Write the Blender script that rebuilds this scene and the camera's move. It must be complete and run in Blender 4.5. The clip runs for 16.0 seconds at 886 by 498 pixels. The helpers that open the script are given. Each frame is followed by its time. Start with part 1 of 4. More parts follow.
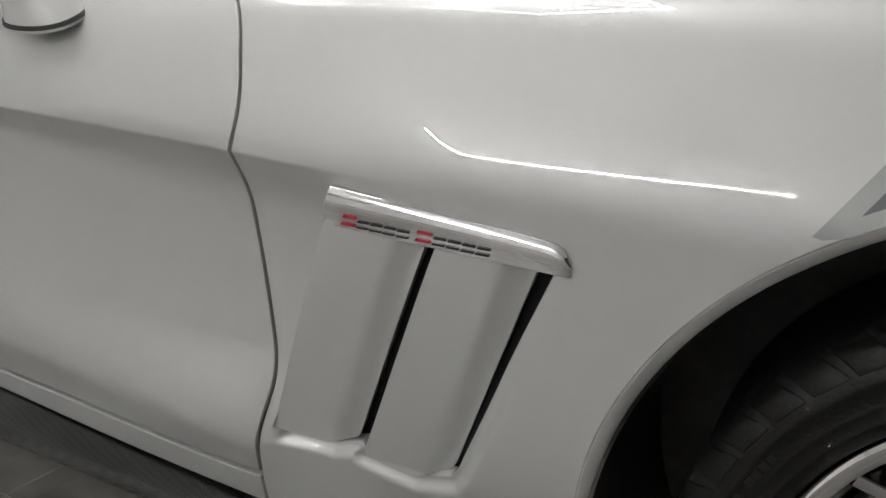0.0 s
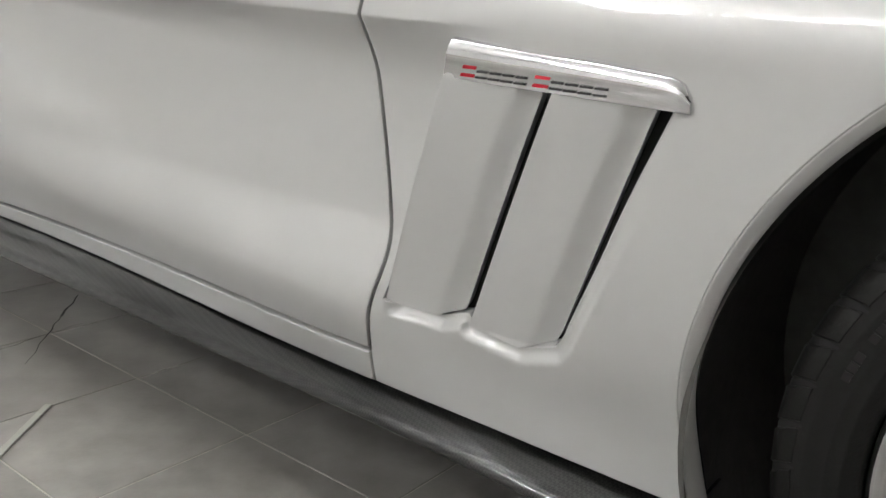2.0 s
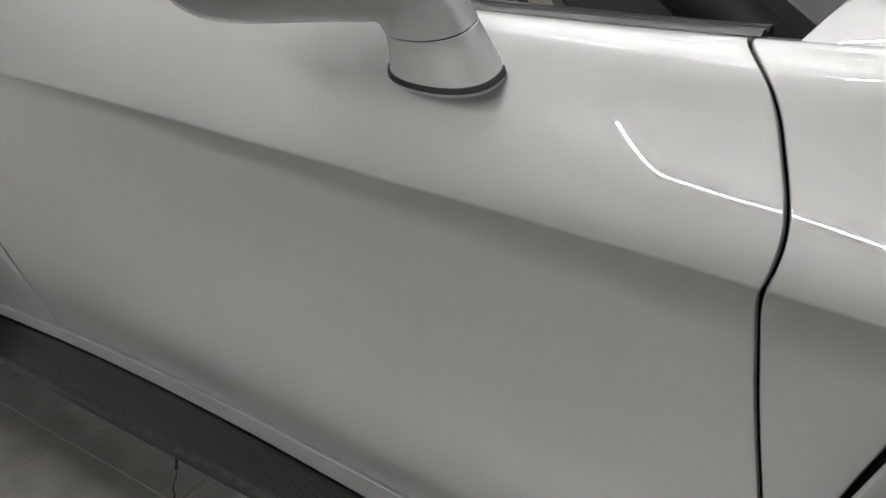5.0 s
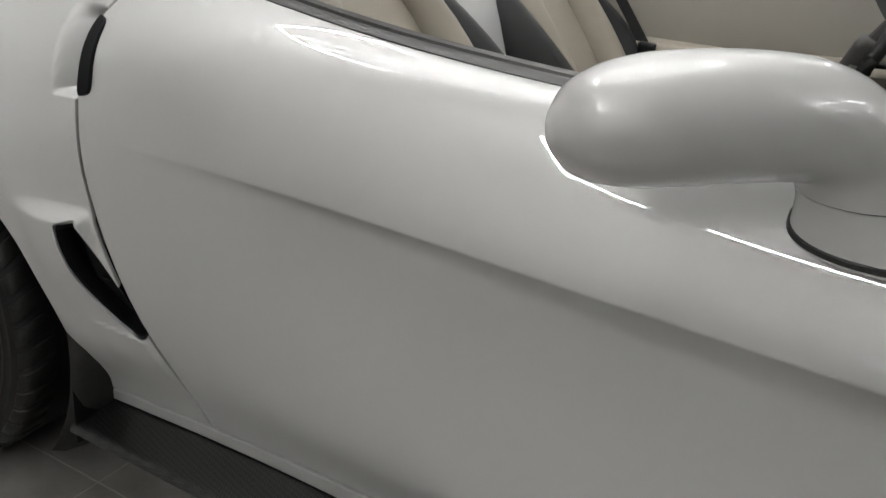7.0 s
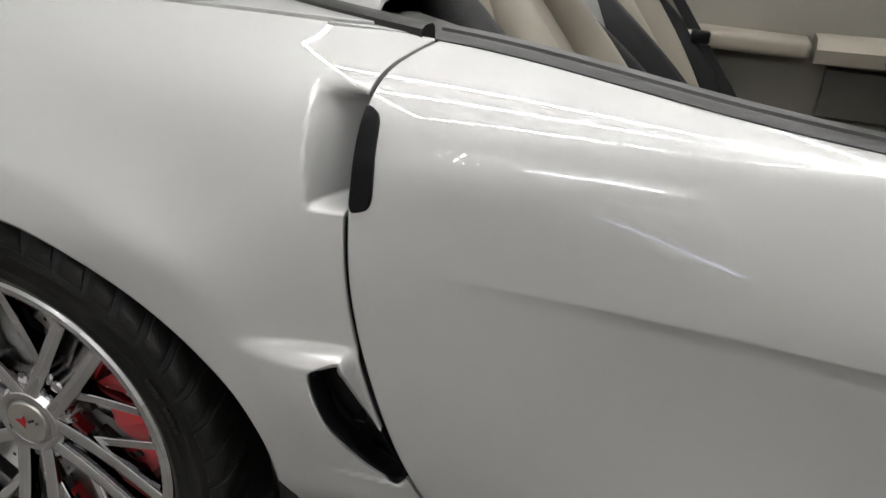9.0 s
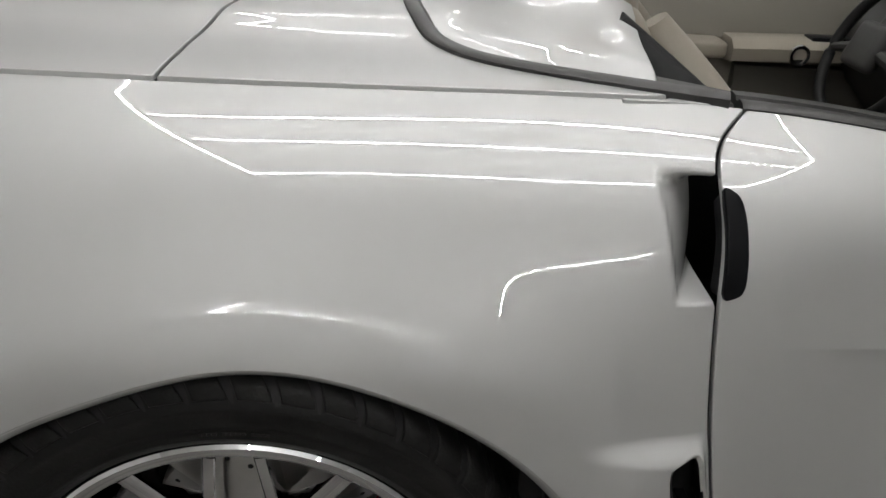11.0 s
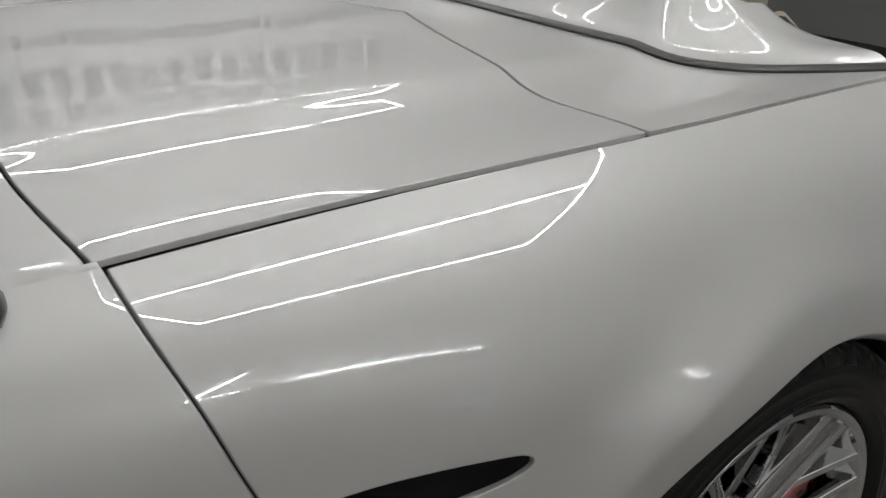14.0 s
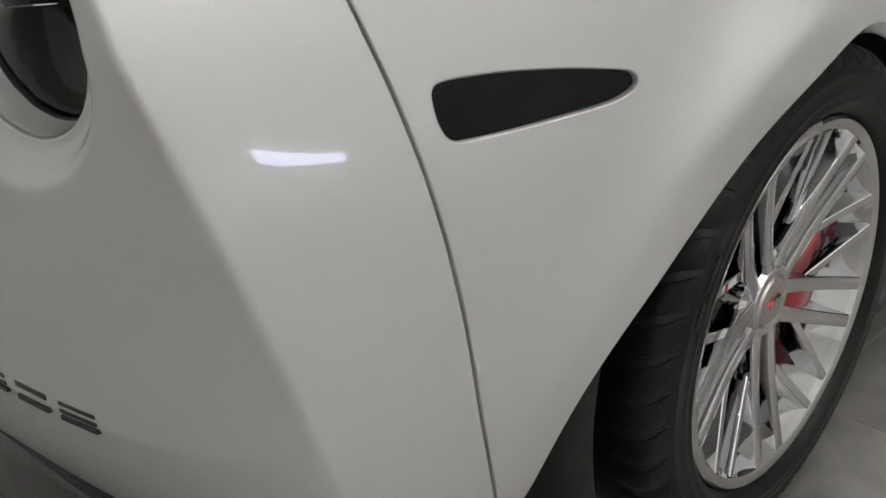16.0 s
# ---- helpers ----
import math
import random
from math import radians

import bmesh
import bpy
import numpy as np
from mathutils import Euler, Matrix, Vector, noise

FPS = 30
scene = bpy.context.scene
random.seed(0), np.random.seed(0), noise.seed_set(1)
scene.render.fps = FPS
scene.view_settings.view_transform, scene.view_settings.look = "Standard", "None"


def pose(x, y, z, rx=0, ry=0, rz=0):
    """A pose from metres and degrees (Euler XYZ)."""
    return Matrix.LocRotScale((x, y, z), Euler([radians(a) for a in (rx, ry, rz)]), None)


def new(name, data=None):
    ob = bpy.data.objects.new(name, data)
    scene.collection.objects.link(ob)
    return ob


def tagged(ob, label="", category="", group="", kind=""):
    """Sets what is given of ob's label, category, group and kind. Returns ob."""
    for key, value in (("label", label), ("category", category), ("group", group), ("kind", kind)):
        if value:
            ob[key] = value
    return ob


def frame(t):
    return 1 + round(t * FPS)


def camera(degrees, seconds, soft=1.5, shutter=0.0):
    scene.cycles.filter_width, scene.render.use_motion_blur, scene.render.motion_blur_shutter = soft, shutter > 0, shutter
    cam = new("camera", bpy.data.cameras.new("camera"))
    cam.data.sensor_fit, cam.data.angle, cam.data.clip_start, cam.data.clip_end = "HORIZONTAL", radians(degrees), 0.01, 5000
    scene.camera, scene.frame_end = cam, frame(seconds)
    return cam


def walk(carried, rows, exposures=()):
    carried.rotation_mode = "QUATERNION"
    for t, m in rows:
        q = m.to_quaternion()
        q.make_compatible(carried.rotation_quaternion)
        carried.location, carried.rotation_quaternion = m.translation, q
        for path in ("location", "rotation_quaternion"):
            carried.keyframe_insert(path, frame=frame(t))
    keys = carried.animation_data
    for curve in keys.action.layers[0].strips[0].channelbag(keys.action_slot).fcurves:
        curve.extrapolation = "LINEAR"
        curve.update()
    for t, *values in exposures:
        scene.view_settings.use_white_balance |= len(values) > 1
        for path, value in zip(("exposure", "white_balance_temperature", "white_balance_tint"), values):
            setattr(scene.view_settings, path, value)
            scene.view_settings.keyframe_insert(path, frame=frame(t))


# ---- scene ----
cam = camera(55.60, 16.0, soft=1.5)
PATH = [
    (0.0, 1.1376, -1.6542, 0.8300, 74.551, -2.914, 27.855),
    (0.5, 1.1367, -1.6872, 0.8289, 74.242, -3.565, 30.943),
    (1.0, 1.1676, -1.6932, 0.7808, 74.756, -4.460, 33.698),
    (1.5, 1.1874, -1.6881, 0.7109, 75.314, -4.467, 36.130),
    (2.0, 1.1850, -1.6755, 0.6714, 74.858, -4.155, 37.432),
    (2.5, 1.1796, -1.6768, 0.6814, 73.156, -4.018, 37.673),
    (3.0, 1.1517, -1.6853, 0.7455, 71.544, -3.494, 37.193),
    (3.2, 1.1305, -1.6923, 0.7622, 71.187, -3.452, 36.935),
    (5.3, 0.5438, -1.6212, 0.9683, 69.836, -3.020, 33.578),
    (5.5, 0.5036, -1.6322, 0.9918, 70.063, -3.146, 33.410),
    (6.0, 0.4084, -1.6511, 1.0091, 70.489, -3.649, 32.915),
    (6.5, 0.2713, -1.6530, 1.0317, 68.442, -3.752, 31.729),
    (7.0, 0.1299, -1.6549, 1.0591, 66.575, -3.884, 30.274),
    (7.5, -0.0034, -1.6790, 1.0676, 65.134, -3.837, 28.900),
    (8.0, -0.1537, -1.7038, 1.0717, 64.674, -3.658, 25.879),
    (8.5, -0.3497, -1.6850, 1.0986, 63.671, -4.102, 21.742),
    (9.0, -0.5451, -1.6681, 1.1319, 63.316, -3.693, 17.108),
    (9.5, -0.7271, -1.6773, 1.1510, 63.182, -3.836, 12.346),
    (10.0, -0.8993, -1.6761, 1.1719, 62.912, -4.811, 7.030),
    (10.2, -0.9645, -1.6651, 1.1667, 63.195, -4.715, 4.482),
    (12.3, -1.5981, -1.5914, 1.1731, 64.361, -2.631, -14.677),
    (12.5, -1.6565, -1.5701, 1.1781, 64.168, -2.428, -16.768),
    (13.0, -1.8044, -1.4999, 1.1898, 64.197, -1.984, -22.156),
    (13.5, -1.9420, -1.4319, 1.1947, 64.968, -0.964, -27.869),
    (14.0, -2.1665, -1.4092, 1.2113, 64.827, -0.817, -33.680),
    (14.5, -2.2932, -1.4041, 1.1762, 64.875, 0.594, -37.005),
    (15.0, -2.3705, -1.3954, 1.0564, 66.600, 1.471, -40.492),
    (15.5, -2.3809, -1.3749, 0.9549, 67.075, 0.933, -42.524),
    (16.0, -2.3542, -1.3330, 0.8399, 67.314, 0.545, -44.155),
]
walk(cam, [(t, pose(x, y, z, rx, ry, rz)) for t, x, y, z, rx, ry, rz in PATH],
     exposures=[(0, .22), (1, .40), (2.5, 1.1), (3.2, 1.15), (5.3, -.08), (6.5, -.06), (7.5, .0), (9.5, -.07), (12.5, -.67), (14, -.67), (15.5, .06), (16, .42)])


# ---- light ----
scene.view_settings.exposure = 0.0
world = bpy.data.worlds.new("world")
scene.world = world
world.use_nodes = True
world.node_tree.nodes["Background"].inputs["Color"].default_value = (0.5, 0.52, 0.55, 1)
world.node_tree.nodes["Background"].inputs["Strength"].default_value = 0.02

# ---- materials ----
def material(name, colour, rough=0.5, metal=0.0, coat=0.0, coat_rough=0.03, spread=0.0, scale=8.0, bump=0.0, bump_scale=200.0, emit=0.0, ior=1.5, rough_spread=0.0, piece=0.0):
    """A surface with variation at two scales: wide patches (spread) and fine relief (bump)."""
    m = bpy.data.materials.new(name)
    m.use_nodes = True
    t = m.node_tree
    n, l = t.nodes, t.links
    b = n["Principled BSDF"]
    for key, val in (("Base Color", (*colour, 1)), ("Roughness", rough), ("Metallic", metal), ("Coat Weight", coat), ("Coat Roughness", coat_rough), ("IOR", ior)):
        b.inputs[key].default_value = val
    co = n.new("ShaderNodeTexCoord")
    if spread or rough_spread:
        wide = n.new("ShaderNodeTexNoise")
        wide.inputs["Scale"].default_value, wide.inputs["Detail"].default_value = scale, 6
        l.new(co.outputs["Object"], wide.inputs["Vector"])
    if spread or piece:
        mix = n.new("ShaderNodeMix")
        mix.data_type, mix.blend_type = "RGBA", "MIX"
        mix.inputs["A"].default_value = (*[c * (1 - spread) for c in colour], 1)
        mix.inputs["B"].default_value = (*[min(1, c * (1 + spread)) for c in colour], 1)
        if spread:
            l.new(wide.outputs["Fac"], mix.inputs["Factor"])
        out = mix.outputs["Result"]
        if piece:
            info, hsv, ramp = n.new("ShaderNodeObjectInfo"), n.new("ShaderNodeHueSaturation"), n.new("ShaderNodeMapRange")
            ramp.inputs["To Min"].default_value, ramp.inputs["To Max"].default_value = 1 - piece, 1 + piece
            l.new(info.outputs["Random"], ramp.inputs["Value"])
            l.new(ramp.outputs["Result"], hsv.inputs["Value"])
            l.new(out, hsv.inputs["Color"])
            out = hsv.outputs["Color"]
        l.new(out, b.inputs["Base Color"])
    if rough_spread:
        mr = n.new("ShaderNodeMapRange")
        mr.inputs["To Min"].default_value, mr.inputs["To Max"].default_value = max(0.02, rough - rough_spread), min(1, rough + rough_spread)
        l.new(wide.outputs["Fac"], mr.inputs["Value"])
        l.new(mr.outputs["Result"], b.inputs["Roughness"])
    if bump:
        fine, bp = n.new("ShaderNodeTexNoise"), n.new("ShaderNodeBump")
        fine.inputs["Scale"].default_value, fine.inputs["Detail"].default_value = bump_scale, 4
        bp.inputs["Strength"].default_value, bp.inputs["Distance"].default_value = bump, 0.002
        l.new(co.outputs["Object"], fine.inputs["Vector"])
        l.new(fine.outputs["Fac"], bp.inputs["Height"])
        l.new(bp.outputs["Normal"], b.inputs["Normal"])
    if emit:
        b.inputs["Emission Color"].default_value = (*colour, 1)
        b.inputs["Emission Strength"].default_value = emit
    return m


PAINT = material("silver_paint", (0.58, 0.583, 0.574), 0.50, 0.22, 1.0, 0.0, spread=0.012, scale=3)
PAINT.node_tree.nodes["Principled BSDF"].inputs["Coat IOR"].default_value = 1.75
# Near-black for cracks, and for shade put as colour in seams, slots, grooves.
GAP = material("gap_black", (0.006, 0.006, 0.006), 0.7)
RUBBER = material("black_rubber", (0.02, 0.02, 0.019), 0.55, spread=0.25, scale=30, bump=0.1, bump_scale=300)
SEAL = material("dark_seal", (0.03, 0.029, 0.028), 0.42, spread=0.15, scale=20, bump=0.08, bump_scale=500)
GLOSS_BLACK = material("gloss_black", (0.004, 0.004, 0.005), 0.04, ior=1.28)
TRIM_BLACK = material("black_trim", (0.005, 0.005, 0.006), 0.36, spread=0.1, ior=1.25)
# One liner plastic in two tones; the front copy has its lit look in colour.
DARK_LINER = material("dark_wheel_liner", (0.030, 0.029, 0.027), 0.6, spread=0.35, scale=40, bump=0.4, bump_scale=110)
LIT_LINER = material("lit_wheel_liner", (0.090, 0.087, 0.079), 0.55, spread=0.45, scale=40, bump=0.5, bump_scale=110)
TYRE = material("tyre_rubber", (0.009, 0.0088, 0.0083), 0.42, ior=1.30, spread=0.3, scale=25, bump=0.25, bump_scale=240)
SMOKED = material("smoked_lens", (0.004, 0.004, 0.004), 0.05, ior=1.36)
SIDEWALL = material("sidewall_rubber", (0.016, 0.0155, 0.0145), 0.38, ior=1.35)
CHROME = material("chrome", (0.70, 0.70, 0.71), 0.03, 1.0, spread=0.02)
BARREL = material("polished_barrel", (0.62, 0.62, 0.63), 0.10, 1.0, spread=0.05, scale=30)
SATIN = material("brushed_metal", (0.62, 0.60, 0.56), 0.3, 1.0, spread=0.05, scale=60)
DISC = material("brake_disc_steel", (0.50, 0.49, 0.47), 0.3, 1.0, spread=0.12, scale=50)
DARK_STEEL = material("disc_steel", (0.16, 0.155, 0.145), 0.32, 1.0, spread=0.2, scale=60)
RED_PAINT = material("caliper_red", (0.42, 0.012, 0.018), 0.3, 0, 0.6, 0.1, spread=0.15, scale=30)
RED_GLOSS = material("red_enamel", (0.5, 0.015, 0.03), 0.2, 0, 0.5)
BLACK_INK = material("black_enamel", (0.015, 0.015, 0.015), 0.3)
BEIGE = material("beige_leather", (0.28, 0.25, 0.205), 0.52, spread=0.06, scale=12, bump=0.25, bump_scale=420)
DARK_LEATHER = material("dark_leather", (0.010, 0.010, 0.010), 0.5, ior=1.32, spread=0.15, scale=12, bump=0.3, bump_scale=420)
DARK_TRIM = material("dark_soft_trim", (0.035, 0.034, 0.032), 0.6, spread=0.12, bump=0.2, bump_scale=500)
BEIGE_TRIM = material("beige_trim", (0.19, 0.175, 0.145), 0.5, spread=0.05, scale=9, bump=0.2, bump_scale=600)
TILE = material("floor_tile", (0.200, 0.190, 0.177), 0.34, spread=0.55, scale=13, bump=0.14, bump_scale=130, rough_spread=0.14, piece=0.08)
GROUT = material("tile_grout", (0.37, 0.35, 0.31), 0.8, spread=0.25, scale=40)
WALL = material("wall_paint", (0.84, 0.84, 0.835), 0.7, spread=0.03, scale=2, bump=0.06, bump_scale=120)
# South, west and east walls are unseen; tones set for bounce and reflections.
SOUTH_BOUNCE_WALL = material("south_bounce_wall", (0.80, 0.80, 0.792), 0.7, spread=0.05, scale=2, bump=0.06, bump_scale=120)
WEST_BOUNCE_WALL = material("west_bounce_wall", (0.82, 0.82, 0.812), 0.7, spread=0.04, scale=2, bump=0.06, bump_scale=120)
DARK_WALL = material("dark_wall_paint", (0.05, 0.05, 0.05), 0.6, spread=0.1, scale=3, bump=0.06, bump_scale=120)
CEIL = material("ceiling_paint", (0.86, 0.86, 0.85), 0.8, spread=0.03, scale=2)
LED = material("led_tube", (0.995, 0.988, 0.985), 0.4, emit=84.0)
# Stronger glow for the added fill frame on the south side.
LED_FILL = material("fill_led_tube", (0.995, 0.988, 0.985), 0.4, emit=240.0)
COOL = material("cool_led", (0.70, 0.75, 1.0), 0.4, emit=5.0)
SIGN = material("sign_grey", (0.16, 0.16, 0.16), 0.5)
GREY_DECAL = material("grey_decal", (0.10, 0.105, 0.115), 0.35, 0.3, 1.0, 0.03)
LIGHT_DECAL = material("light_decal", (0.33, 0.335, 0.33), 0.35, 0.5, 1.0, 0.03)


def glass(name, tint, rough=0.0):
    m = bpy.data.materials.new(name)
    m.use_nodes = True
    b = m.node_tree.nodes["Principled BSDF"]
    b.inputs["Base Color"].default_value, b.inputs["Roughness"].default_value = (*tint, 1), rough
    b.inputs["Transmission Weight"].default_value, b.inputs["IOR"].default_value = 1.0, 1.45
    return m


def weave(name, dark, light, size, lacquer=1.0):
    """Carbon cloth under lacquer: a twill of small squares."""
    m = bpy.data.materials.new(name)
    m.use_nodes = True
    t = m.node_tree
    n, l = t.nodes, t.links
    b = n["Principled BSDF"]
    co, ch, mp = n.new("ShaderNodeTexCoord"), n.new("ShaderNodeTexChecker"), n.new("ShaderNodeMapping")
    mp.inputs["Rotation"].default_value = (0.3, 0.2, radians(45))
    ch.inputs["Scale"].default_value = 1 / size
    ch.inputs["Color1"].default_value, ch.inputs["Color2"].default_value = (*dark, 1), (*light, 1)
    l.new(co.outputs["Object"], mp.inputs["Vector"])
    l.new(mp.outputs["Vector"], ch.inputs["Vector"])
    l.new(ch.outputs["Color"], b.inputs["Base Color"])
    b.inputs["Roughness"].default_value, b.inputs["Metallic"].default_value = 0.35, 0.4
    b.inputs["Coat Weight"].default_value, b.inputs["Coat Roughness"].default_value = lacquer, 0.04
    return m


CARBON = weave("carbon_cloth", (0.006, 0.006, 0.0058), (0.026, 0.0255, 0.024), 0.0034, 0.7)
CARBON_GLOSS = weave("lacquered_carbon", (0.004, 0.004, 0.004), (0.012, 0.012, 0.011), 0.0040)
GLASS = glass("clear_glass", (0.80, 0.86, 0.82))

# ---- body shell: rails over stations, joined by natural cubic splines ----
def spline(xs, ys):
    """Natural cubic spline through (xs, ys); ys may have further axes."""
    xs, ys = np.array(xs, float), np.array(ys, float)
    n = len(xs)
    h = np.diff(xs)
    A, B = np.eye(n), np.zeros_like(ys)
    for i in range(1, n - 1):
        A[i, i - 1:i + 2] = h[i - 1], 2 * (h[i - 1] + h[i]), h[i]
        B[i] = 6 * ((ys[i + 1] - ys[i]) / h[i] - (ys[i] - ys[i - 1]) / h[i - 1])
    M = np.linalg.solve(A, B.reshape(n, -1)).reshape(ys.shape)
    def f(q):
        one = np.ndim(q) == 0
        q = np.atleast_1d(np.asarray(q, float))
        i = np.clip(np.searchsorted(xs, q) - 1, 0, n - 2)
        k = (slice(None),) + (None,) * (ys.ndim - 1)
        a, b, g = (xs[i + 1] - q)[k], (q - xs[i])[k], h[i][k]
        r = (M[i] * a**3 + M[i + 1] * b**3) / (6 * g) + (ys[i] / g - M[i] * g / 6) * a + (ys[i + 1] / g - M[i + 1] * g / 6) * b
        return r[0] if one else r
    return f

# heights of the rails, and how far each stands out from the car's middle plane
RAIL_Z = (.196, .246, .335, .50, .640, .690, .765, .840)
STATIONS = {  # x: half widths on the rails, then half width and height of the upper edge
    2.10: (.60, .66, .70, .72, .72, .72, .70, .66, .58, .70),
    1.75: (.78, .84, .87, .89, .885, .88, .86, .80, .70, .80),
    1.34: (.860, .900, .925, .945, .956, .956, .928, .884, .790, .870),
    1.05: (.872, .885, .918, .946, .957, .957, .927, .884, .800, .876),
    0.80: (.874, .880, .910, .938, .953, .956, .924, .882, .800, .874),
    0.65: (.872, .877, .904, .928, .946, .949, .919, .880, .805, .872),
    0.52: (.872, .884, .901, .915, .931, .935, .909, .869, .803, .866),
    0.20: (.860, .869, .881, .893, .908, .914, .891, .850, .810, .862),
    -0.15: (.836, .845, .869, .885, .899, .904, .885, .850, .810, .868),
    -0.50: (.824, .834, .864, .886, .895, .899, .892, .868, .800, .892),
    -0.75: (.828, .840, .873, .907, .914, .913, .907, .889, .780, .919),
    -0.95: (.838, .852, .900, .937, .941, .938, .920, .880, .765, .923),
    -1.34: (.85, .885, .925, .948, .952, .948, .917, .872, .764, .918),
    -1.65: (.85, .885, .922, .943, .946, .944, .927, .877, .765, .917),
    -1.92: (.84, .872, .904, .922, .921, .915, .902, .870, .768, .914),
    -2.15: (.82, .85, .880, .897, .896, .890, .880, .853, .768, .905),
}
_x = sorted(STATIONS)
_tab = spline(_x, [STATIONS[x] for x in _x])
V_KNOT = np.array([0, .055, .165, .35, .52, .60, .70, .82, 1.0])
def _ease(t):
    t = np.clip(t, 0, 1)
    return t * t * (3 - 2 * t)
_crease_z = lambda x: .6825 - .024 * x + .006 * x * x
_crease_d = spline((-1.0, -.84, -.74, -.62, -.41, -.16, .04, .20, .47, .60, .66, .72, .9), (0, 0, .0022, .0068, .0155, .0235, .028, .030, .033, .031, .015, 0, 0))
_crease_w = spline((-1.0, -.74, -.41, -.16, .04, .20, .47, .60, .9), (.020, .022, .030, .044, .056, .062, .076, .078, .078))
_ledge_d = spline((-1.0, -.75, -.50, -.15, .20, .42, .49, .53, .57, .61, .9), (0, .0005, .0030, .0085, .0130, .0165, .0155, .0085, .0015, 0, 0))
_arch_r = spline((-80, -21, 0, 19, 31, 63, 90, 115, 133, 157, 174, 183, 230), (.39, .372, .380, .389, .379, .356, .352, .343, .348, .381, .440, .465, .50))
FRONT_AXLE, REAR_AXLE = (1.3425, .325), (-1.3425, .339)
def side(x, v):
    """Points of the right-hand side at x, v (0 rocker foot .. 1 upper edge), arrays of one length."""
    x, v = np.asarray(x, float), np.asarray(v, float)
    t = _tab(x)
    w = t[:, :9]
    z = np.concatenate([np.repeat(np.array(RAIL_Z)[None], len(x), 0), t[:, 9:10]], 1)
    Y, Zz = _across(w, v), _across(z, v)
    xc = np.clip(x, -1, .9)
    # the crease along the door: a sharp edge with a hollow below it that fades downwards and to the rear
    drop = _crease_z(x) - Zz
    q = np.clip(.0010 * np.logaddexp(0, drop / .0010) / _crease_w(xc), 0, 1)
    Y = Y - np.maximum(_crease_d(xc), 0) * q * (2 - q) * (1 - _ease((drop - .10) / .33))
    # the lower ledge: swells out above the sill, more so towards the front
    Y = Y + np.maximum(_ledge_d(xc), 0) * _ease((.430 - Zz) / .105) * _ease((Zz - .240) / .075)
    # the flare round the rear wheel's arch
    dx, dz = x - REAR_AXLE[0], Zz - REAR_AXLE[1]
    a = np.degrees(np.arctan2(dz, dx))
    a = np.where(a < -90, a + 360, a)
    d = np.hypot(dx, dz) - _arch_r(a) - .062
    over = (.22 + .78 * np.exp(-((a - 101) / 40)**2)) * _ease((a + 15) / 40) * _ease((195 - a) / 40)
    Y = Y + over * .036 * np.exp(-(d / np.where(d > 0, .056, .16))**2)
    return np.stack([x, -Y, Zz], 1)
_n = len(V_KNOT); _h = np.diff(V_KNOT)
_A = np.eye(_n); _D = np.zeros((_n, _n))
for _i in range(1, _n - 1):
    _A[_i, _i - 1:_i + 2] = _h[_i - 1], 2 * (_h[_i - 1] + _h[_i]), _h[_i]
    _D[_i, _i - 1:_i + 2] = 6 / _h[_i - 1], -6 / _h[_i - 1] - 6 / _h[_i], 6 / _h[_i]
_S = np.linalg.solve(_A, _D)
def _across(w, v):
    M = w @ _S.T
    i = np.clip(np.searchsorted(V_KNOT, v) - 1, 0, _n - 2)
    r = np.arange(len(v)); a, b, g = V_KNOT[i + 1] - v, v - V_KNOT[i], _h[i]
    return (M[r, i] * a**3 + M[r, i + 1] * b**3) / (6 * g) + (w[r, i] / g - M[r, i] * g / 6) * a + (w[r, i + 1] / g - M[r, i + 1] * g / 6) * b


_vs = np.linspace(0, 1, 300)
def side_y(x, z):
    """y of the right-hand side at x, z."""
    P = side(np.full(300, float(x)), _vs)
    return float(np.interp(z, P[:, 2], P[:, 1]))

# ---- mesh helpers ----
def mesh_object(name, verts, faces, mat, parent=None, normals=None, smooth=True, label=""):
    me = bpy.data.meshes.new(name)
    me.from_pydata([tuple(map(float, v)) for v in verts], [], [tuple(map(int, f)) for f in faces])
    me.materials.append(mat)
    me.polygons.foreach_set("use_smooth", [smooth] * len(me.polygons))
    if normals is not None:
        me.normals_split_custom_set_from_vertices([tuple(map(float, n)) for n in normals])
    me.update()
    ob = new(name, me)
    if parent:
        ob.parent = parent
    return tagged(ob, label)


def part(name, bm, mat, parent=None, label="", smooth=30):
    bmesh.ops.recalc_face_normals(bm, faces=bm.faces)
    me = bpy.data.meshes.new(name)
    bm.to_mesh(me)
    bm.free()
    me.materials.append(mat)
    if smooth:
        me.polygons.foreach_set("use_smooth", [True] * len(me.polygons))
        me.set_sharp_from_angle(angle=radians(smooth))
    ob = new(name, me)
    if parent:
        ob.parent = parent
    return tagged(ob, label)


def box(bm, lo, hi, bevel=0.0, seg=2, m=None):
    r = bmesh.ops.create_cube(bm, size=1)
    vs = r["verts"]
    for v in vs:
        v.co = Vector([(lo[i] + hi[i]) / 2 + v.co[i] * (hi[i] - lo[i]) for i in range(3)])
    if bevel:
        es = list({e for v in vs for e in v.link_edges})
        r = bmesh.ops.bevel(bm, geom=es, offset=bevel, segments=seg, affect="EDGES", profile=0.5)
        vs = list({v for f in r["faces"] for v in f.verts} | {v for v in vs if v.is_valid})
    if m is not None:
        bmesh.ops.transform(bm, matrix=m, verts=vs)
    return vs


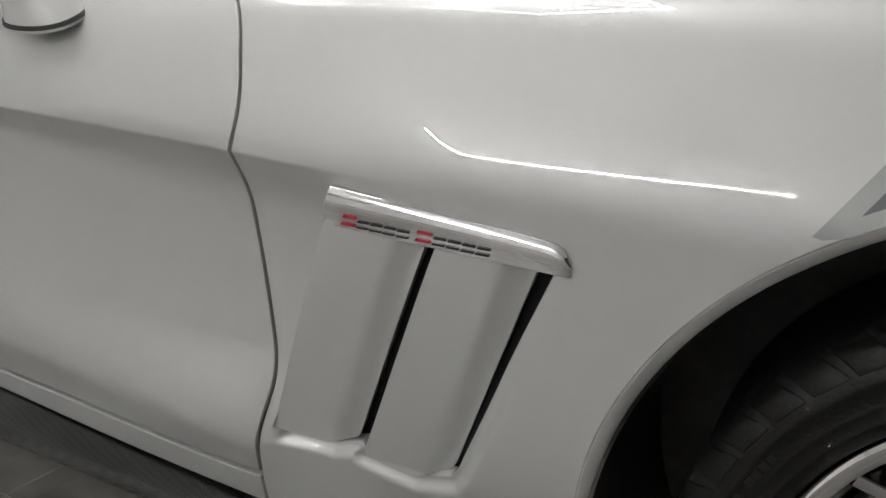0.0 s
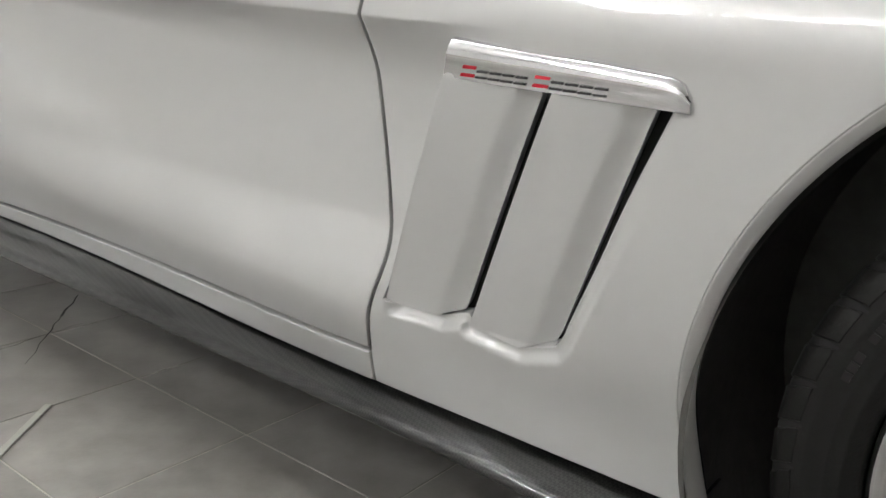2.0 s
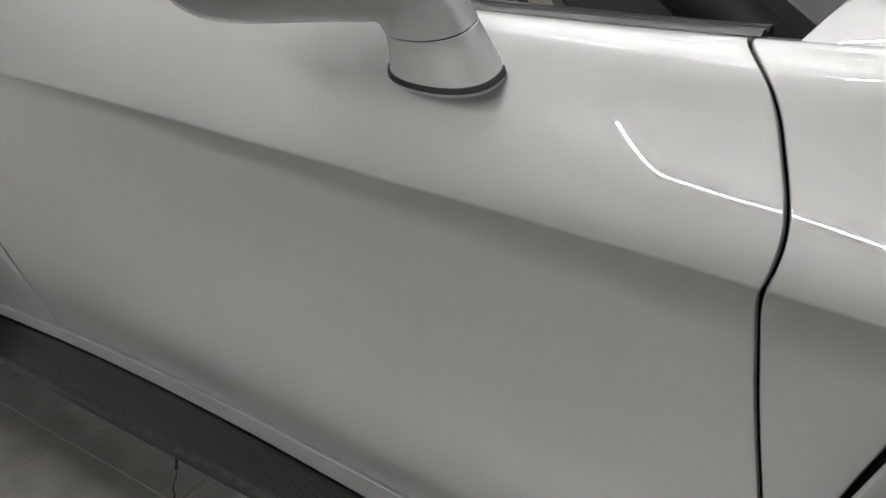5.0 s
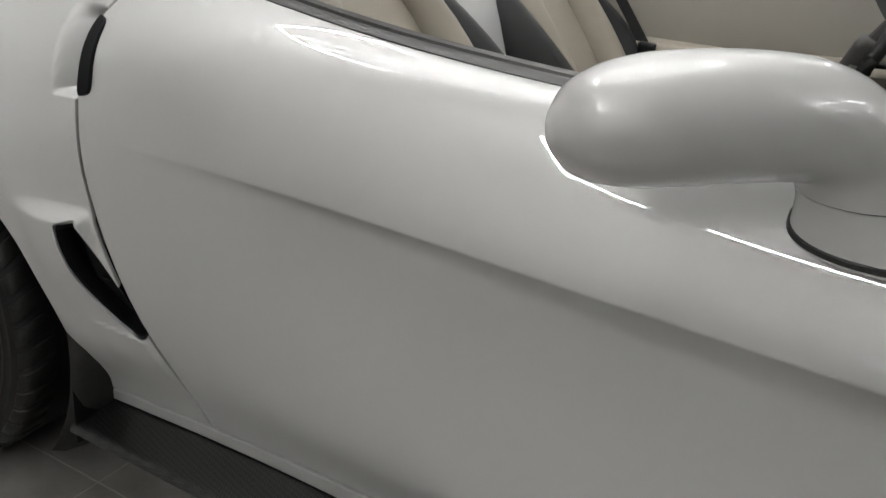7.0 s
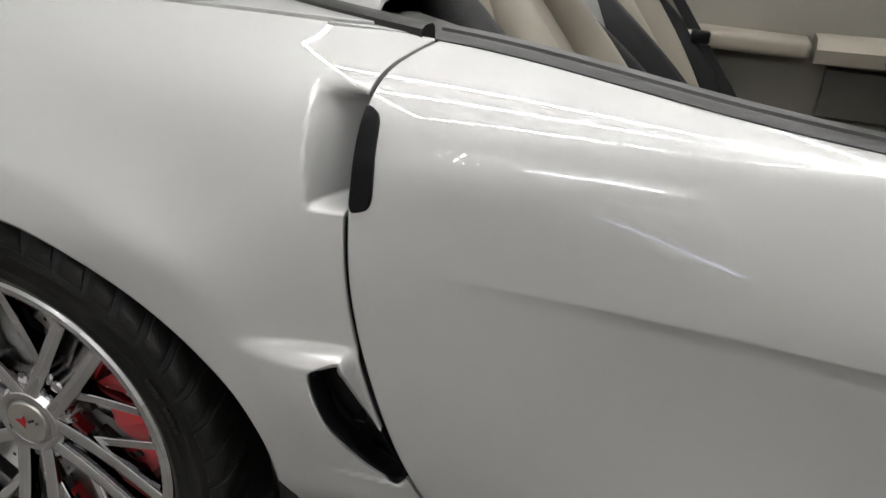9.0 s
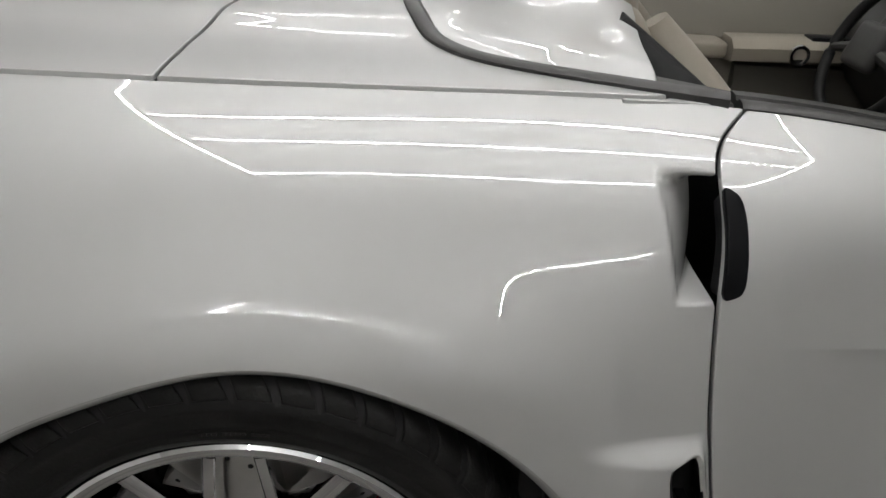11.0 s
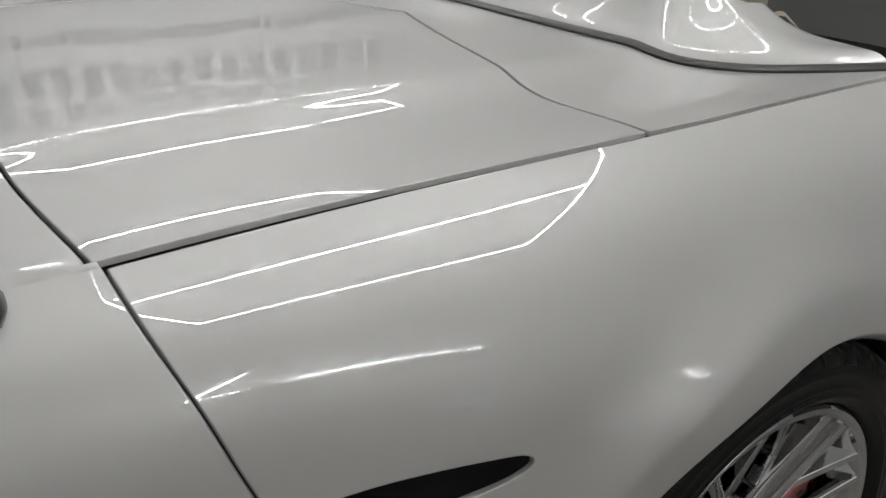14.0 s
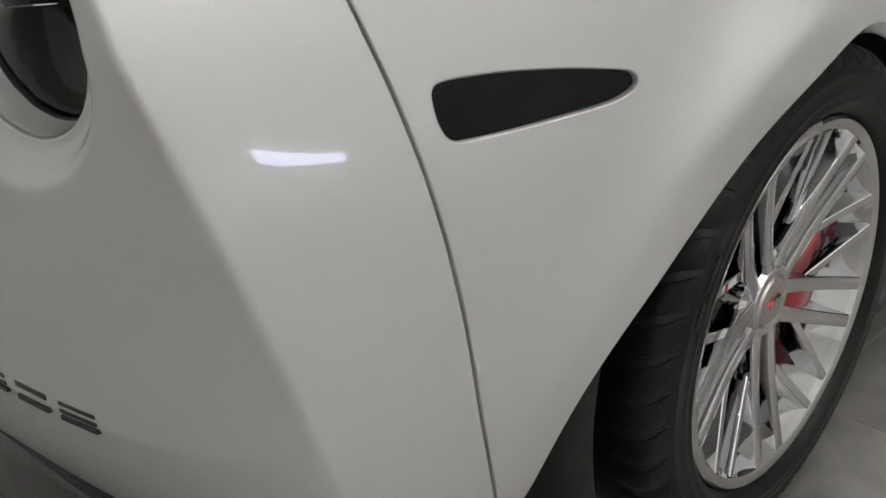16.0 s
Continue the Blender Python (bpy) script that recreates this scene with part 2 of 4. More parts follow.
def loft(bm, rings, close=True, caps=True):
    """Skin closed rings (lists of points, all of one length)."""
    rows = [[bm.verts.new(p) for p in r] for r in rings]
    k = len(rows[0])
    for a, b in zip(rows, rows[1:]):
        for i in range(k if close else k - 1):
            j = (i + 1) % k
            bm.faces.new((a[i], a[j], b[j], b[i]))
    if caps and close:
        bm.faces.new(rows[0])
        bm.faces.new(rows[-1])
    return rows


def tube(bm, pts, r, k=10):
    """A round bar along pts; r one radius or one per point."""
    pts = [Vector(p) for p in pts]
    rs = r if isinstance(r, (list, tuple)) else [r] * len(pts)
    rings = []
    for i, p in enumerate(pts):
        d = (pts[min(i + 1, len(pts) - 1)] - pts[max(i - 1, 0)]).normalized()
        a = d.cross(Vector((0.31, 0.2, 0.93))).normalized()
        b = d.cross(a)
        rings.append([p + rs[i] * (math.cos(q) * a + math.sin(q) * b) for q in (2 * math.pi * j / k for j in range(k))])
    loft(bm, rings)


def poly_distance(px, pz, poly):
    """Signed distance to a closed outline, positive outside."""
    poly = np.array(poly, float)
    d = np.full(len(px), 1e9)
    inside = np.zeros(len(px), bool)
    for (ax, az), (bx, bz) in zip(poly, np.roll(poly, -1, 0)):
        ex, ez = bx - ax, bz - az
        t = np.clip(((px - ax) * ex + (pz - az) * ez) / (ex * ex + ez * ez), 0, 1)
        d = np.minimum(d, np.hypot(px - ax - t * ex, pz - az - t * ez))
        cross = ((az > pz) != (bz > pz)) & (px < (bx - ax) * (pz - az) / (bz - az + 1e-12) + ax)
        inside ^= cross
    return np.where(inside, -d, d)


def step(t):
    t = np.clip(t, 0, 1)
    return t * t * t * (t * (6 * t - 15) + 10)


ROLL = ((0.0011, 0.0003), (0.0020, 0.0010), (0.0026, 0.0025), (0.0026, 0.0060))


def sheet(name, fn, us, vs, cuts, mat, parent, label="", roll=ROLL, lift=0.0):
    """A panel of a smooth surface fn(u, v), trimmed by cuts (each keeps what is positive), with its edges rolled inwards."""
    U, V = np.meshgrid(us, vs, indexing="ij")
    par = np.stack([U.ravel(), V.ravel()], 1)
    nu, nv = len(us), len(vs)
    idx = np.arange(nu * nv).reshape(nu, nv)
    faces = [tuple(f) for f in np.stack([idx[:-1, :-1], idx[1:, :-1], idx[1:, 1:], idx[:-1, 1:]], -1).reshape(-1, 4).tolist()]
    for g in cuts:
        val = g(fn(par[:, 0], par[:, 1]))
        ins = (val > 0).tolist()
        keep, mixed, need = [], [], {}
        for f in faces:
            k = sum(ins[i] for i in f)
            if k == len(f):
                keep.append(f)
            elif k:
                mixed.append(f)
                for a, b in zip(f, f[1:] + f[:1]):
                    if ins[a] != ins[b]:
                        need.setdefault((min(a, b), max(a, b)), None)
        if need:
            ed = np.array(list(need))
            flip = ~np.array([ins[a] for a in ed[:, 0]])
            A, B = par[np.where(flip, ed[:, 1], ed[:, 0])], par[np.where(flip, ed[:, 0], ed[:, 1])]
            lo, hi = np.zeros(len(ed)), np.ones(len(ed))
            for _ in range(14):
                mid = (lo + hi) / 2
                q = A + (B - A) * mid[:, None]
                pos = g(fn(q[:, 0], q[:, 1])) > 0
                lo, hi = np.where(pos, mid, lo), np.where(pos, hi, mid)
            for i, e in enumerate(need):
                need[e] = len(par) + i
            par = np.concatenate([par, A + (B - A) * lo[:, None]])
        for f in mixed:
            out = []
            for a, b in zip(f, f[1:] + f[:1]):
                if ins[a]:
                    out.append(a)
                if ins[a] != ins[b]:
                    out.append(need[(min(a, b), max(a, b))])
            if len(out) >= 3:
                keep.append(tuple(out))
        faces = keep
    used = sorted({i for f in faces for i in f})
    remap = {o: i for i, o in enumerate(used)}
    par = par[used]
    faces = [tuple(remap[i] for i in f) for f in faces]
    P = fn(par[:, 0], par[:, 1])
    h = 2e-4
    N = np.cross(fn(par[:, 0] + h, par[:, 1]) - fn(par[:, 0] - h, par[:, 1]), fn(par[:, 0], par[:, 1] + h) - fn(par[:, 0], par[:, 1] - h))
    N /= np.linalg.norm(N, axis=1, keepdims=True) + 1e-12
    c = np.array([0, 0, 0.45])
    if (np.einsum("ij,ij->i", N, P - c * 1.0) < 0).sum() > len(P) / 2:
        N = -N
    P = P + N * lift
    # face winding follows the normals
    f0 = faces[len(faces) // 2]
    if np.dot(np.cross(P[f0[1]] - P[f0[0]], P[f0[2]] - P[f0[1]]), N[f0[0]]) < 0:
        faces = [f[::-1] for f in faces]
    if roll:
        count = {}
        for f in faces:
            for a, b in zip(f, f[1:] + f[:1]):
                count[(a, b)] = count.get((a, b), 0) + 1
        rim = [(a, b) for (a, b) in count if (b, a) not in count]
        T = np.zeros_like(P)
        for a, b in rim:
            e = P[b] - P[a]
            t = np.cross(e, N[a] + N[b])
            T[a] += t
            T[b] += t
        bd = sorted({i for e in rim for i in e})
        T /= np.linalg.norm(T, axis=1, keepdims=True) + 1e-12
        base = {i: i for i in bd}
        PP, NN = [P], [N]
        n0 = len(P)
        for k, (out, down) in enumerate(roll):
            ring = np.array([P[i] + T[i] * out - N[i] * down for i in bd])
            w = min(1.0, (k + 1) / 2.2)
            nn = np.array([N[i] * (1 - w) + T[i] * w for i in bd])
            nn /= np.linalg.norm(nn, axis=1, keepdims=True) + 1e-12
            nxt = {i: n0 + j for j, i in enumerate(bd)}
            for a, b in rim:
                faces.append((base[b], base[a], nxt[a], nxt[b]))
            base, n0 = nxt, n0 + len(bd)
            PP.append(ring)
            NN.append(nn)
        P, N = np.concatenate(PP), np.concatenate(NN)
    return mesh_object(name, P, faces, mat, parent, N, label=label)


# ---- lines on the body ----
_front_seam = spline((.20, .24, .27, .335, .40, .45, .51, .60, .655, .69, .72, .78, .83, .87), (.495, .495, .500, .515, .5265, .5185, .5045, .4895, .489, .4975, .500, .482, .455, .412))
_rear_seam = spline((.20, .235, .30, .35, .42, .493, .535, .62, .69, .757, .84, .872, .90, .925), (-.711, -.723, -.742, -.757, -.784, -.808, -.820, -.841, -.853, -.859, -.861, -.860, -.846, -.806))
_bumper_seam = spline((.26, .327, .395, .515, .623, .716, .773, .828, .878, .93), (-1.852, -1.880, -1.902, -1.930, -1.957, -1.985, -2.006, -2.025, -2.045, -2.062))


def front_seam(P):
    return P[:, 0] - _front_seam(P[:, 2])


def rear_seam(P):
    return P[:, 0] - _rear_seam(P[:, 2])


def bumper_seam(P):
    return P[:, 0] - _bumper_seam(P[:, 2])


def front_arch(P):
    return np.hypot(P[:, 0] - FRONT_AXLE[0], P[:, 2] - FRONT_AXLE[1]) - .405


def rear_arch(P):
    dx, dz = P[:, 0] - REAR_AXLE[0], P[:, 2] - REAR_AXLE[1]
    a = np.degrees(np.arctan2(dz, dx))
    a = np.where(a < -90, a + 360, a)
    return np.hypot(dx, dz) - _arch_r(a)


def door_foot(P):
    """Height over the seam between the door and the rocker."""
    return P[:, 2] - .2365 - .0133 * P[:, 0]


LOUVRE_A = ((.638, .620), (.756, .620), (.6500, .350), (.645, .3405), (.6065, .3248), (.5270, .3245))
LOUVRE_B = ((.7740, .620), (.878, .618), (.7790, .352), (.7715, .338), (.728, .3180), (.6600, .3262))
VENT = ((.6355, .632), (.898, .628), (.896, .609), (.788, .350), (.777, .334), (.728, .3165), (.6585, .325), (.6545, .3385), (.611, .3235), (.5262, .3232))
DUCT = ((-.887, .572), (-.877, .582), (-.855, .589), (-.849, .583), (-.820, .506), (-.781, .404), (-.785, .395), (-.797, .392), (-.829, .418), (-.866, .490))
MARKER = ((-1.954, .714), (-1.947, .7205), (-1.890, .7205), (-1.821, .715), (-1.750, .7055), (-1.739, .698), (-1.741, .690), (-1.768, .6815), (-1.855, .677), (-1.932, .6755), (-1.944, .680), (-1.951, .694))


def rounded(poly, times=2):
    """The outline with its corners cut off again and again."""
    for _ in range(times):
        poly = [p for (ax, az), (bx, bz) in zip(poly, poly[1:] + poly[:1]) for p in ((ax * .8 + bx * .2, az * .8 + bz * .2), (ax * .2 + bx * .8, az * .2 + bz * .8))]
    return tuple(poly)


DUCT, MARKER = rounded(list(DUCT)), rounded(list(MARKER))


def louvre_pull(P):
    """How far the fender sinks towards the foot of the side vent."""
    d = poly_distance(P[:, 0], P[:, 2], VENT)
    left = .524 + .3066 * (P[:, 2] - .3265)
    return .012 * step(1 - d / .022) * step((.56 - P[:, 2]) / .15) * step((P[:, 0] - left - .004) / .03)


def fender_fn(u, v):
    P = side(u, v)
    P[:, 1] += louvre_pull(P)
    return P


def quarter_fn(u, v):
    """The rear quarter, with the hollow behind the door handle and the shoulder over the brake duct."""
    P = side(u, v)
    x, z = P[:, 0], P[:, 2]
    left = -.908 - .20 * (z - .76)
    hollow = .112 * np.clip((x - left) / (-.855 - left), 0, 1.2)**1.2 * step((x - left) / .012)
    hollow *= step((z - .757) / .009) * step((.884 - .10 * (x + .92) - z) / .034)
    reach = step((x + 1.01) / .14)
    ridge = .026 * reach * step((.606 - z) / .028) * step((z - .37) / .20)
    ridge += .004 * step((x + .90) / .06) * step((.398 - .25 * (x + .80) - z) / .008) * step((z - .30) / .08)
    ridge *= 1 - .85 * step((x - _rear_seam(z) + .020) / .017)
    P[:, 1] += hollow - ridge
    return P


LAMP = (.735, .777, .088)  # tail lamp opening: distance from the middle, height, radius


def tail_fn(u, v):
    """The tail: the side turns round a soft corner into the rear face, and over the top edge towards the boot lid."""
    v1 = np.minimum(v, 1.0)
    zz = side(np.full(len(u), -2.1), v1)[:, 2]
    xe = -2.163 + np.where(zz < .76, .33, .12) * (.76 - zz)
    s = xe - u
    r = .0017
    soft = lambda q: r * np.logaddexp(0, q / r)
    P = side(xe + soft(-s), v1)
    q = soft(s)
    low = np.clip((.76 - zz) / .3, 0, 1)
    P = P + np.stack([-.17 * q - .085 * low * (1 - np.exp(-q / .08)), .985 * q, 0 * q], 1)
    # the lamp bowl
    dy, dz = (P[:, 1] + LAMP[0]), (P[:, 2] - LAMP[1])
    rr = np.hypot(dy, dz * 1.0)
    P[:, 0] += np.where(s > 0, .018 * step(1 - (rr - LAMP[2]) / .034), 0) * step(s / .03)
    w = np.clip((v - .90) / .40, 0, 1)
    w = w * w * (3 - 2 * w)
    gy = -.757 + .45 * np.clip(-2.066 - side(xe + soft(-s), v1)[:, 0], 0, .13) + .915 * q
    gx = -2.0675 - .045 * (1 - (gy / .77)**2)
    G = np.stack([gx, gy, deck_height(gx, gy) - .0006], 1)
    out = P * (1 - w)[:, None] + G * w[:, None]
    out[:, 2] += .003 * np.sin(np.pi * w)
    return out


def deck_height(x, y):
    """Top of the tail: a shallow fold along each side, nearly flat between."""
    a = np.minimum(np.abs(y), .82)
    k = .30 * step((-1.60 - x) / .45)
    return _tab(x)[:, 9] + (1 - k) * _fold(a) + k * (.0035 + .0225 * (1 - (a / .8)**2.6))


_fold = spline((0, .30, .42, .455, .48, .505, .53, .56, .60, .66, .71, .75, .80), (.020, .0194, .0182, .0160, .0115, .0068, .0038, .0022, .0020, .0036, .0050, .0050, .0035))


def deck_fn(u, v):
    return np.stack([u, v, deck_height(np.asarray(u, float), np.asarray(v, float))], 1)


car = new("sports_car")
tagged(car, "silver metallic open two-seat sports car with chrome wheels", "car")
AX = lambda a, b, n: np.linspace(a, b, n)
G = .0043
VS = np.concatenate([np.linspace(0, .555, 90), np.linspace(.558, .630, 56), np.linspace(.635, 1, 64)])
LIP = .014

fender = sheet("front_fender", fender_fn, AX(.38, 2.05, 320), VS,
    [lambda P: front_seam(P) - G, lambda P: front_arch(P) - LIP, lambda P: poly_distance(P[:, 0], P[:, 2], VENT) - .0005], PAINT, car, "silver front fender with a louvred side vent", roll=ROLL[:3] + ((.0026, .016),))
door = sheet("door", side, AX(-.92, .58, 230), VS,
    [lambda P: -front_seam(P) - G, lambda P: rear_seam(P) - G, lambda P: door_foot(P) - G], PAINT, car, "silver door with a long shadowed crease")
quarter = sheet("rear_quarter", quarter_fn, AX(-2.12, -.60, 300), AX(.03, 1.0, 190),
    [lambda P: -rear_seam(P) - G, lambda P: bumper_seam(P) - .0034, lambda P: rear_arch(P) - LIP, lambda P: np.maximum(door_foot(P) - .002, -P[:, 0] - 1.3),
     lambda P: poly_distance(P[:, 0], P[:, 2], DUCT) - .0020, lambda P: poly_distance(P[:, 0], P[:, 2], MARKER) - .0022], PAINT, car, "silver flared rear quarter panel")
rocker = sheet("rocker_panel", side, AX(-1.06, .60, 160), AX(0, .09, 14),
    [lambda P: -front_seam(P) - .0040, lambda P: -door_foot(P) - .0076, lambda P: rear_arch(P) - LIP], PAINT, car, "silver sill below the door", roll=((.0016, .0002), (.0034, .0011), (.0050, .0030), (.0058, .0060), (.0058, .016)))
bumper = sheet("rear_bumper", tail_fn, np.concatenate([AX(-1.82, -2.02, 50), AX(-2.024, -2.30, 90), AX(-2.31, -2.97, 80)]), np.concatenate([AX(0.02, 1.0, 130), AX(1.012, 1.3, 24)]),
    [lambda P: -bumper_seam(P) - .0034, lambda P: rear_arch(P) - LIP, lambda P: P[:, 2] - np.where(P[:, 0] < -2.0, .335, .28), lambda P: np.where(P[:, 0] < -2.10, np.hypot(P[:, 1] + LAMP[0], P[:, 2] - LAMP[1]) - LAMP[2], 1.0)], PAINT, car, "silver rear bumper with a round lamp opening")
boot = sheet("boot_lid", deck_fn, AX(-2.115, -1.28, 105), AX(-.80, .80, 196),
    [lambda P: P[:, 0] + 2.060 + .045 * (1 - (P[:, 1] / .77)**2), lambda P: .7570 - np.abs(P[:, 1]),
     lambda P: -1.4455 - P[:, 0] + .13 * np.clip((.60 - np.abs(P[:, 1])) / .6, 0, 1)**1.4], PAINT, car, "silver boot lid")
def corner_cut(x):
    return .062 * np.clip((x + .935) / .09, 0, 1.2)**3


STRIP = spline((-.80, -.772, -.755, -.735, -.70, -.65, -.59, -.50, -.40, -.236, 0), (-.76, -.83, -.885, -.935, -1.005, -1.075, -1.12, -1.155, -1.170, -1.174, -1.168))
tonneau = sheet("tonneau_panel", deck_fn, AX(-1.46, -.82, 110), AX(-.80, .80, 196),
    [lambda P: P[:, 0] + 1.4372 - .13 * np.clip((.60 - np.abs(P[:, 1])) / .6, 0, 1)**1.4, lambda P: .7570 - np.abs(P[:, 1]) - corner_cut(P[:, 0]),
     lambda P: STRIP(-np.abs(P[:, 1])) - P[:, 0]], PAINT, car, "silver panel round the folded roof's cover")


# the quarter panel's top, round the tonneau's front corners
for sg in (-1, 1):
    sheet("quarter_top", lambda u, v: deck_fn(u, v) - np.array([0, 0, .0030]), AX(-.945, -.80, 50), AX(sg * .66, sg * .7670, 44),
        [lambda P: np.abs(P[:, 1]) - .7640 + corner_cut(P[:, 0]), lambda P: STRIP(-np.abs(P[:, 1])) - P[:, 0] + .004, lambda P: -.8155 - P[:, 0]], PAINT, car)


def hump_fn(u, v):
    """The fairing behind the seats: u forwards from the strip, v across."""
    u, v = np.asarray(u, float), np.asarray(v, float)
    x0 = STRIP(-np.abs(v)) + .020
    x = x0 + u * (-.815 - x0)
    base = deck_height(x, v) + .004
    rise = .105 * step(u / .55) * (1 - .9 * step((u - .62) / .42))
    lobe = np.exp(-((np.abs(v) - .34) / .17)**2)
    return np.stack([x, v, base + rise * (lobe * 1.0 + .15)], 1)


hump = sheet("seat_fairing", hump_fn, AX(0, 1, 60), AX(-.735, .735, 180), [lambda P: -.868 - .035 * np.clip((np.abs(P[:, 1]) - .50) / .21, 0, 1) - P[:, 0]], PAINT, car, "silver humped fairing behind the seats")
bm = bmesh.new()
ring = []
for y in np.linspace(-.772, .772, 90):
    x = float(STRIP(-abs(y)))
    dxdy = float(STRIP(-abs(y) + 1e-3) - STRIP(-abs(y) - 1e-3)) / 2e-3 * (1 if y < 0 else -1)
    t = Vector((dxdy, 1, 0)).normalized()
    nrm = Vector((t.y, -t.x, 0))
    z = float(deck_height(np.array([x]), np.array([y]))[0])
    p = Vector((x, y, z))
    ring.append([p + nrm * a + Vector((0, 0, b)) for a, b in ((-.003, -.01), (-.002, .004), (.004, .008), (.016, .009), (.022, .005), (.024, -.01))])
loft(bm, ring)
part("weather_strip", bm, SEAL, car, "dark rubber strip round the fairing")

def arch_lip(name, cx, cz, radius, a0, a1):
    """The turned edge of a wheel arch."""
    bm = bmesh.new()
    rows = []
    for a in np.linspace(a0, a1, 110):
        r = radius(a)
        c, s = math.cos(radians(a)), math.sin(radians(a))
        y = side_y(cx + (r + LIP) * c, cz + (r + LIP) * s)
        rows.append([Vector((cx + (r + d) * c, y + q, cz + (r + d) * s)) for d, q in ((LIP + .001, .0012), (LIP - .002, .0008), (LIP - .004, .0020), (.003, .0095), (0, .0125), (-.0005, .0145), (.003, .0165))])
    loft(bm, rows, close=False)
    return part(name, bm, PAINT, car, "silver turned edge of the wheel arch", smooth=60)


arch_lip("front_arch_lip", *FRONT_AXLE, lambda a: .405, -14, 200)
arch_lip("rear_arch_lip", *REAR_AXLE, lambda a: float(_arch_r(a)), -14, 186)

# added near-black sheets behind the panel gaps: the gaps' shade as colour
inner = lambda fn, d: (lambda u, v: fn(u, v) + np.array([0, d, 0]))
sheet("gap_backing", inner(side, .020), AX(-1.90, 2.0, 260), AX(.02, .99, 60), [front_arch, rear_arch, lambda P: poly_distance(P[:, 0], P[:, 2], VENT) - .004, lambda P: poly_distance(P[:, 0], P[:, 2], DUCT) - .003,
    lambda P: np.where((P[:, 0] > -.935) & (P[:, 0] < -.84), np.abs(P[:, 2] - .815) - .075, 1.0)], GAP, car, roll=None)
sheet("tail_gap_backing", lambda u, v: tail_fn(u, np.minimum(v, 1)) + np.array([.022, .016, 0]), AX(-1.82, -2.95, 70), AX(.02, .98, 40), [lambda P: np.hypot(P[:, 1] + LAMP[0], P[:, 2] - LAMP[1]) - .115], GAP, car, roll=None)
sheet("deck_gap_backing", lambda u, v: deck_fn(u, v) - np.array([0, 0, .022]), AX(-2.10, -.86, 60), AX(-.775, .775, 60), [], GAP, car, roll=None)

# the far side of the body, the bonnet and the nose
def mirror_fn(u, v):
    P = side(u, v)
    P[:, 1] *= -1
    return P


sheet("far_body_side", mirror_fn, AX(-2.05, 2.05, 200), AX(0, 1, 60), [front_arch, rear_arch], PAINT, car)


def bonnet_fn(u, v):
    t = _tab(np.asarray(u, float))
    y = np.asarray(v, float) * (t[:, 8] - .003)
    rise = .075 * (1 - np.abs(v)**2.2) * step((u - .1) / .5)
    return np.stack([u, y, t[:, 9] + rise], 1)


sheet("bonnet", bonnet_fn, AX(.46, 2.1, 100), AX(-1, 1, 90), [], PAINT, car, "silver bonnet")
bm = bmesh.new()
rows = []
for k in np.linspace(0, 1, 8):
    P = side(np.full(12, 2.05 + .16 * math.sin(k * math.pi / 2)), np.linspace(0, 1, 12))
    f = math.cos(k * math.pi / 2)
    rows.append([Vector((p[0], p[1] * (.15 + .85 * f), .45 + (p[2] - .45) * (.6 + .4 * f))) for p in P] + [Vector((p[0], -p[1] * (.15 + .85 * f), .45 + (p[2] - .45) * (.6 + .4 * f))) for p in P[::-1]])
loft(bm, rows)
part("nose", bm, PAINT, car)

# ---- the room ----
X0, X1, Y0, Y1, H = -5.2, 6.5, -7.0, 4.6, 3.4


def slab(name, lo, hi, mat, label):
    bm = bmesh.new()
    box(bm, lo, hi)
    return tagged(part(name, bm, mat, label=label, smooth=0), kind="structure")


floor = slab("floor", (X0, Y0, -.12), (X1, Y1, -.0012), GROUT, "grey tiled workshop floor")
slab("ceiling", (X0, Y0, H), (X1, Y1, H + .12), CEIL, "pale plain ceiling")
slab("wall_north", (X0 - .15, Y1, -.12), (X1 + .15, Y1 + .15, H + .12), WALL, "unseen pale wall, tone set to bounce light with lettering")
# unseen walls: each tone is chosen for the light it throws back
slab("wall_south", (X0 - .15, Y0 - .15, -.12), (X1 + .15, Y0, H + .12), SOUTH_BOUNCE_WALL, "unseen pale wall, tone set to bounce light")
slab("wall_east", (X1, Y0, -.12), (X1 + .15, Y1, H + .12), DARK_WALL, "dark end wall")
slab("wall_west", (X0 - .15, Y0, -.12), (X0, Y1, H + .12), WEST_BOUNCE_WALL, "unseen pale end wall, tone set to bounce light")

# ---- ceiling lights: a long frame of tubes with tubes along it ----
def led_tube(a, b, w=.010):
    a, b = Vector(a), Vector(b)
    d = b - a
    m = Matrix.Translation((a + b) / 2) @ d.to_track_quat("X", "Z").to_matrix().to_4x4()
    bm = bmesh.new()
    box(bm, (-d.length / 2, -w / 2, -.006), (d.length / 2, w / 2, .006), .003, 2, m)
    return bm


LZ = H - .36


def light_frame(ring, across=(), closed=True, glow=LED):
    """One angular frame of tubes round the corners given, with further tubes (x0, x1, y) along it."""
    ob = tagged(new("ceiling_light"), "white tube lights in a long angular frame on the ceiling", "light", "ceiling light frames")
    for a, b in zip(ring, ring[1:] + ring[:1] if closed else ring[1:]):
        part("tube", led_tube((*a, LZ), (*b, LZ)), glow, ob)
    for x0, x1, y in across:
        part("tube", led_tube((x0, y, LZ), (x1, y, LZ)), glow, ob)
    for a in ring:
        bm = bmesh.new()
        tube(bm, [(*a, LZ + .01), (*a, H)], .003, 6)
        part("hanger", bm, SATIN, ob)
    return ob


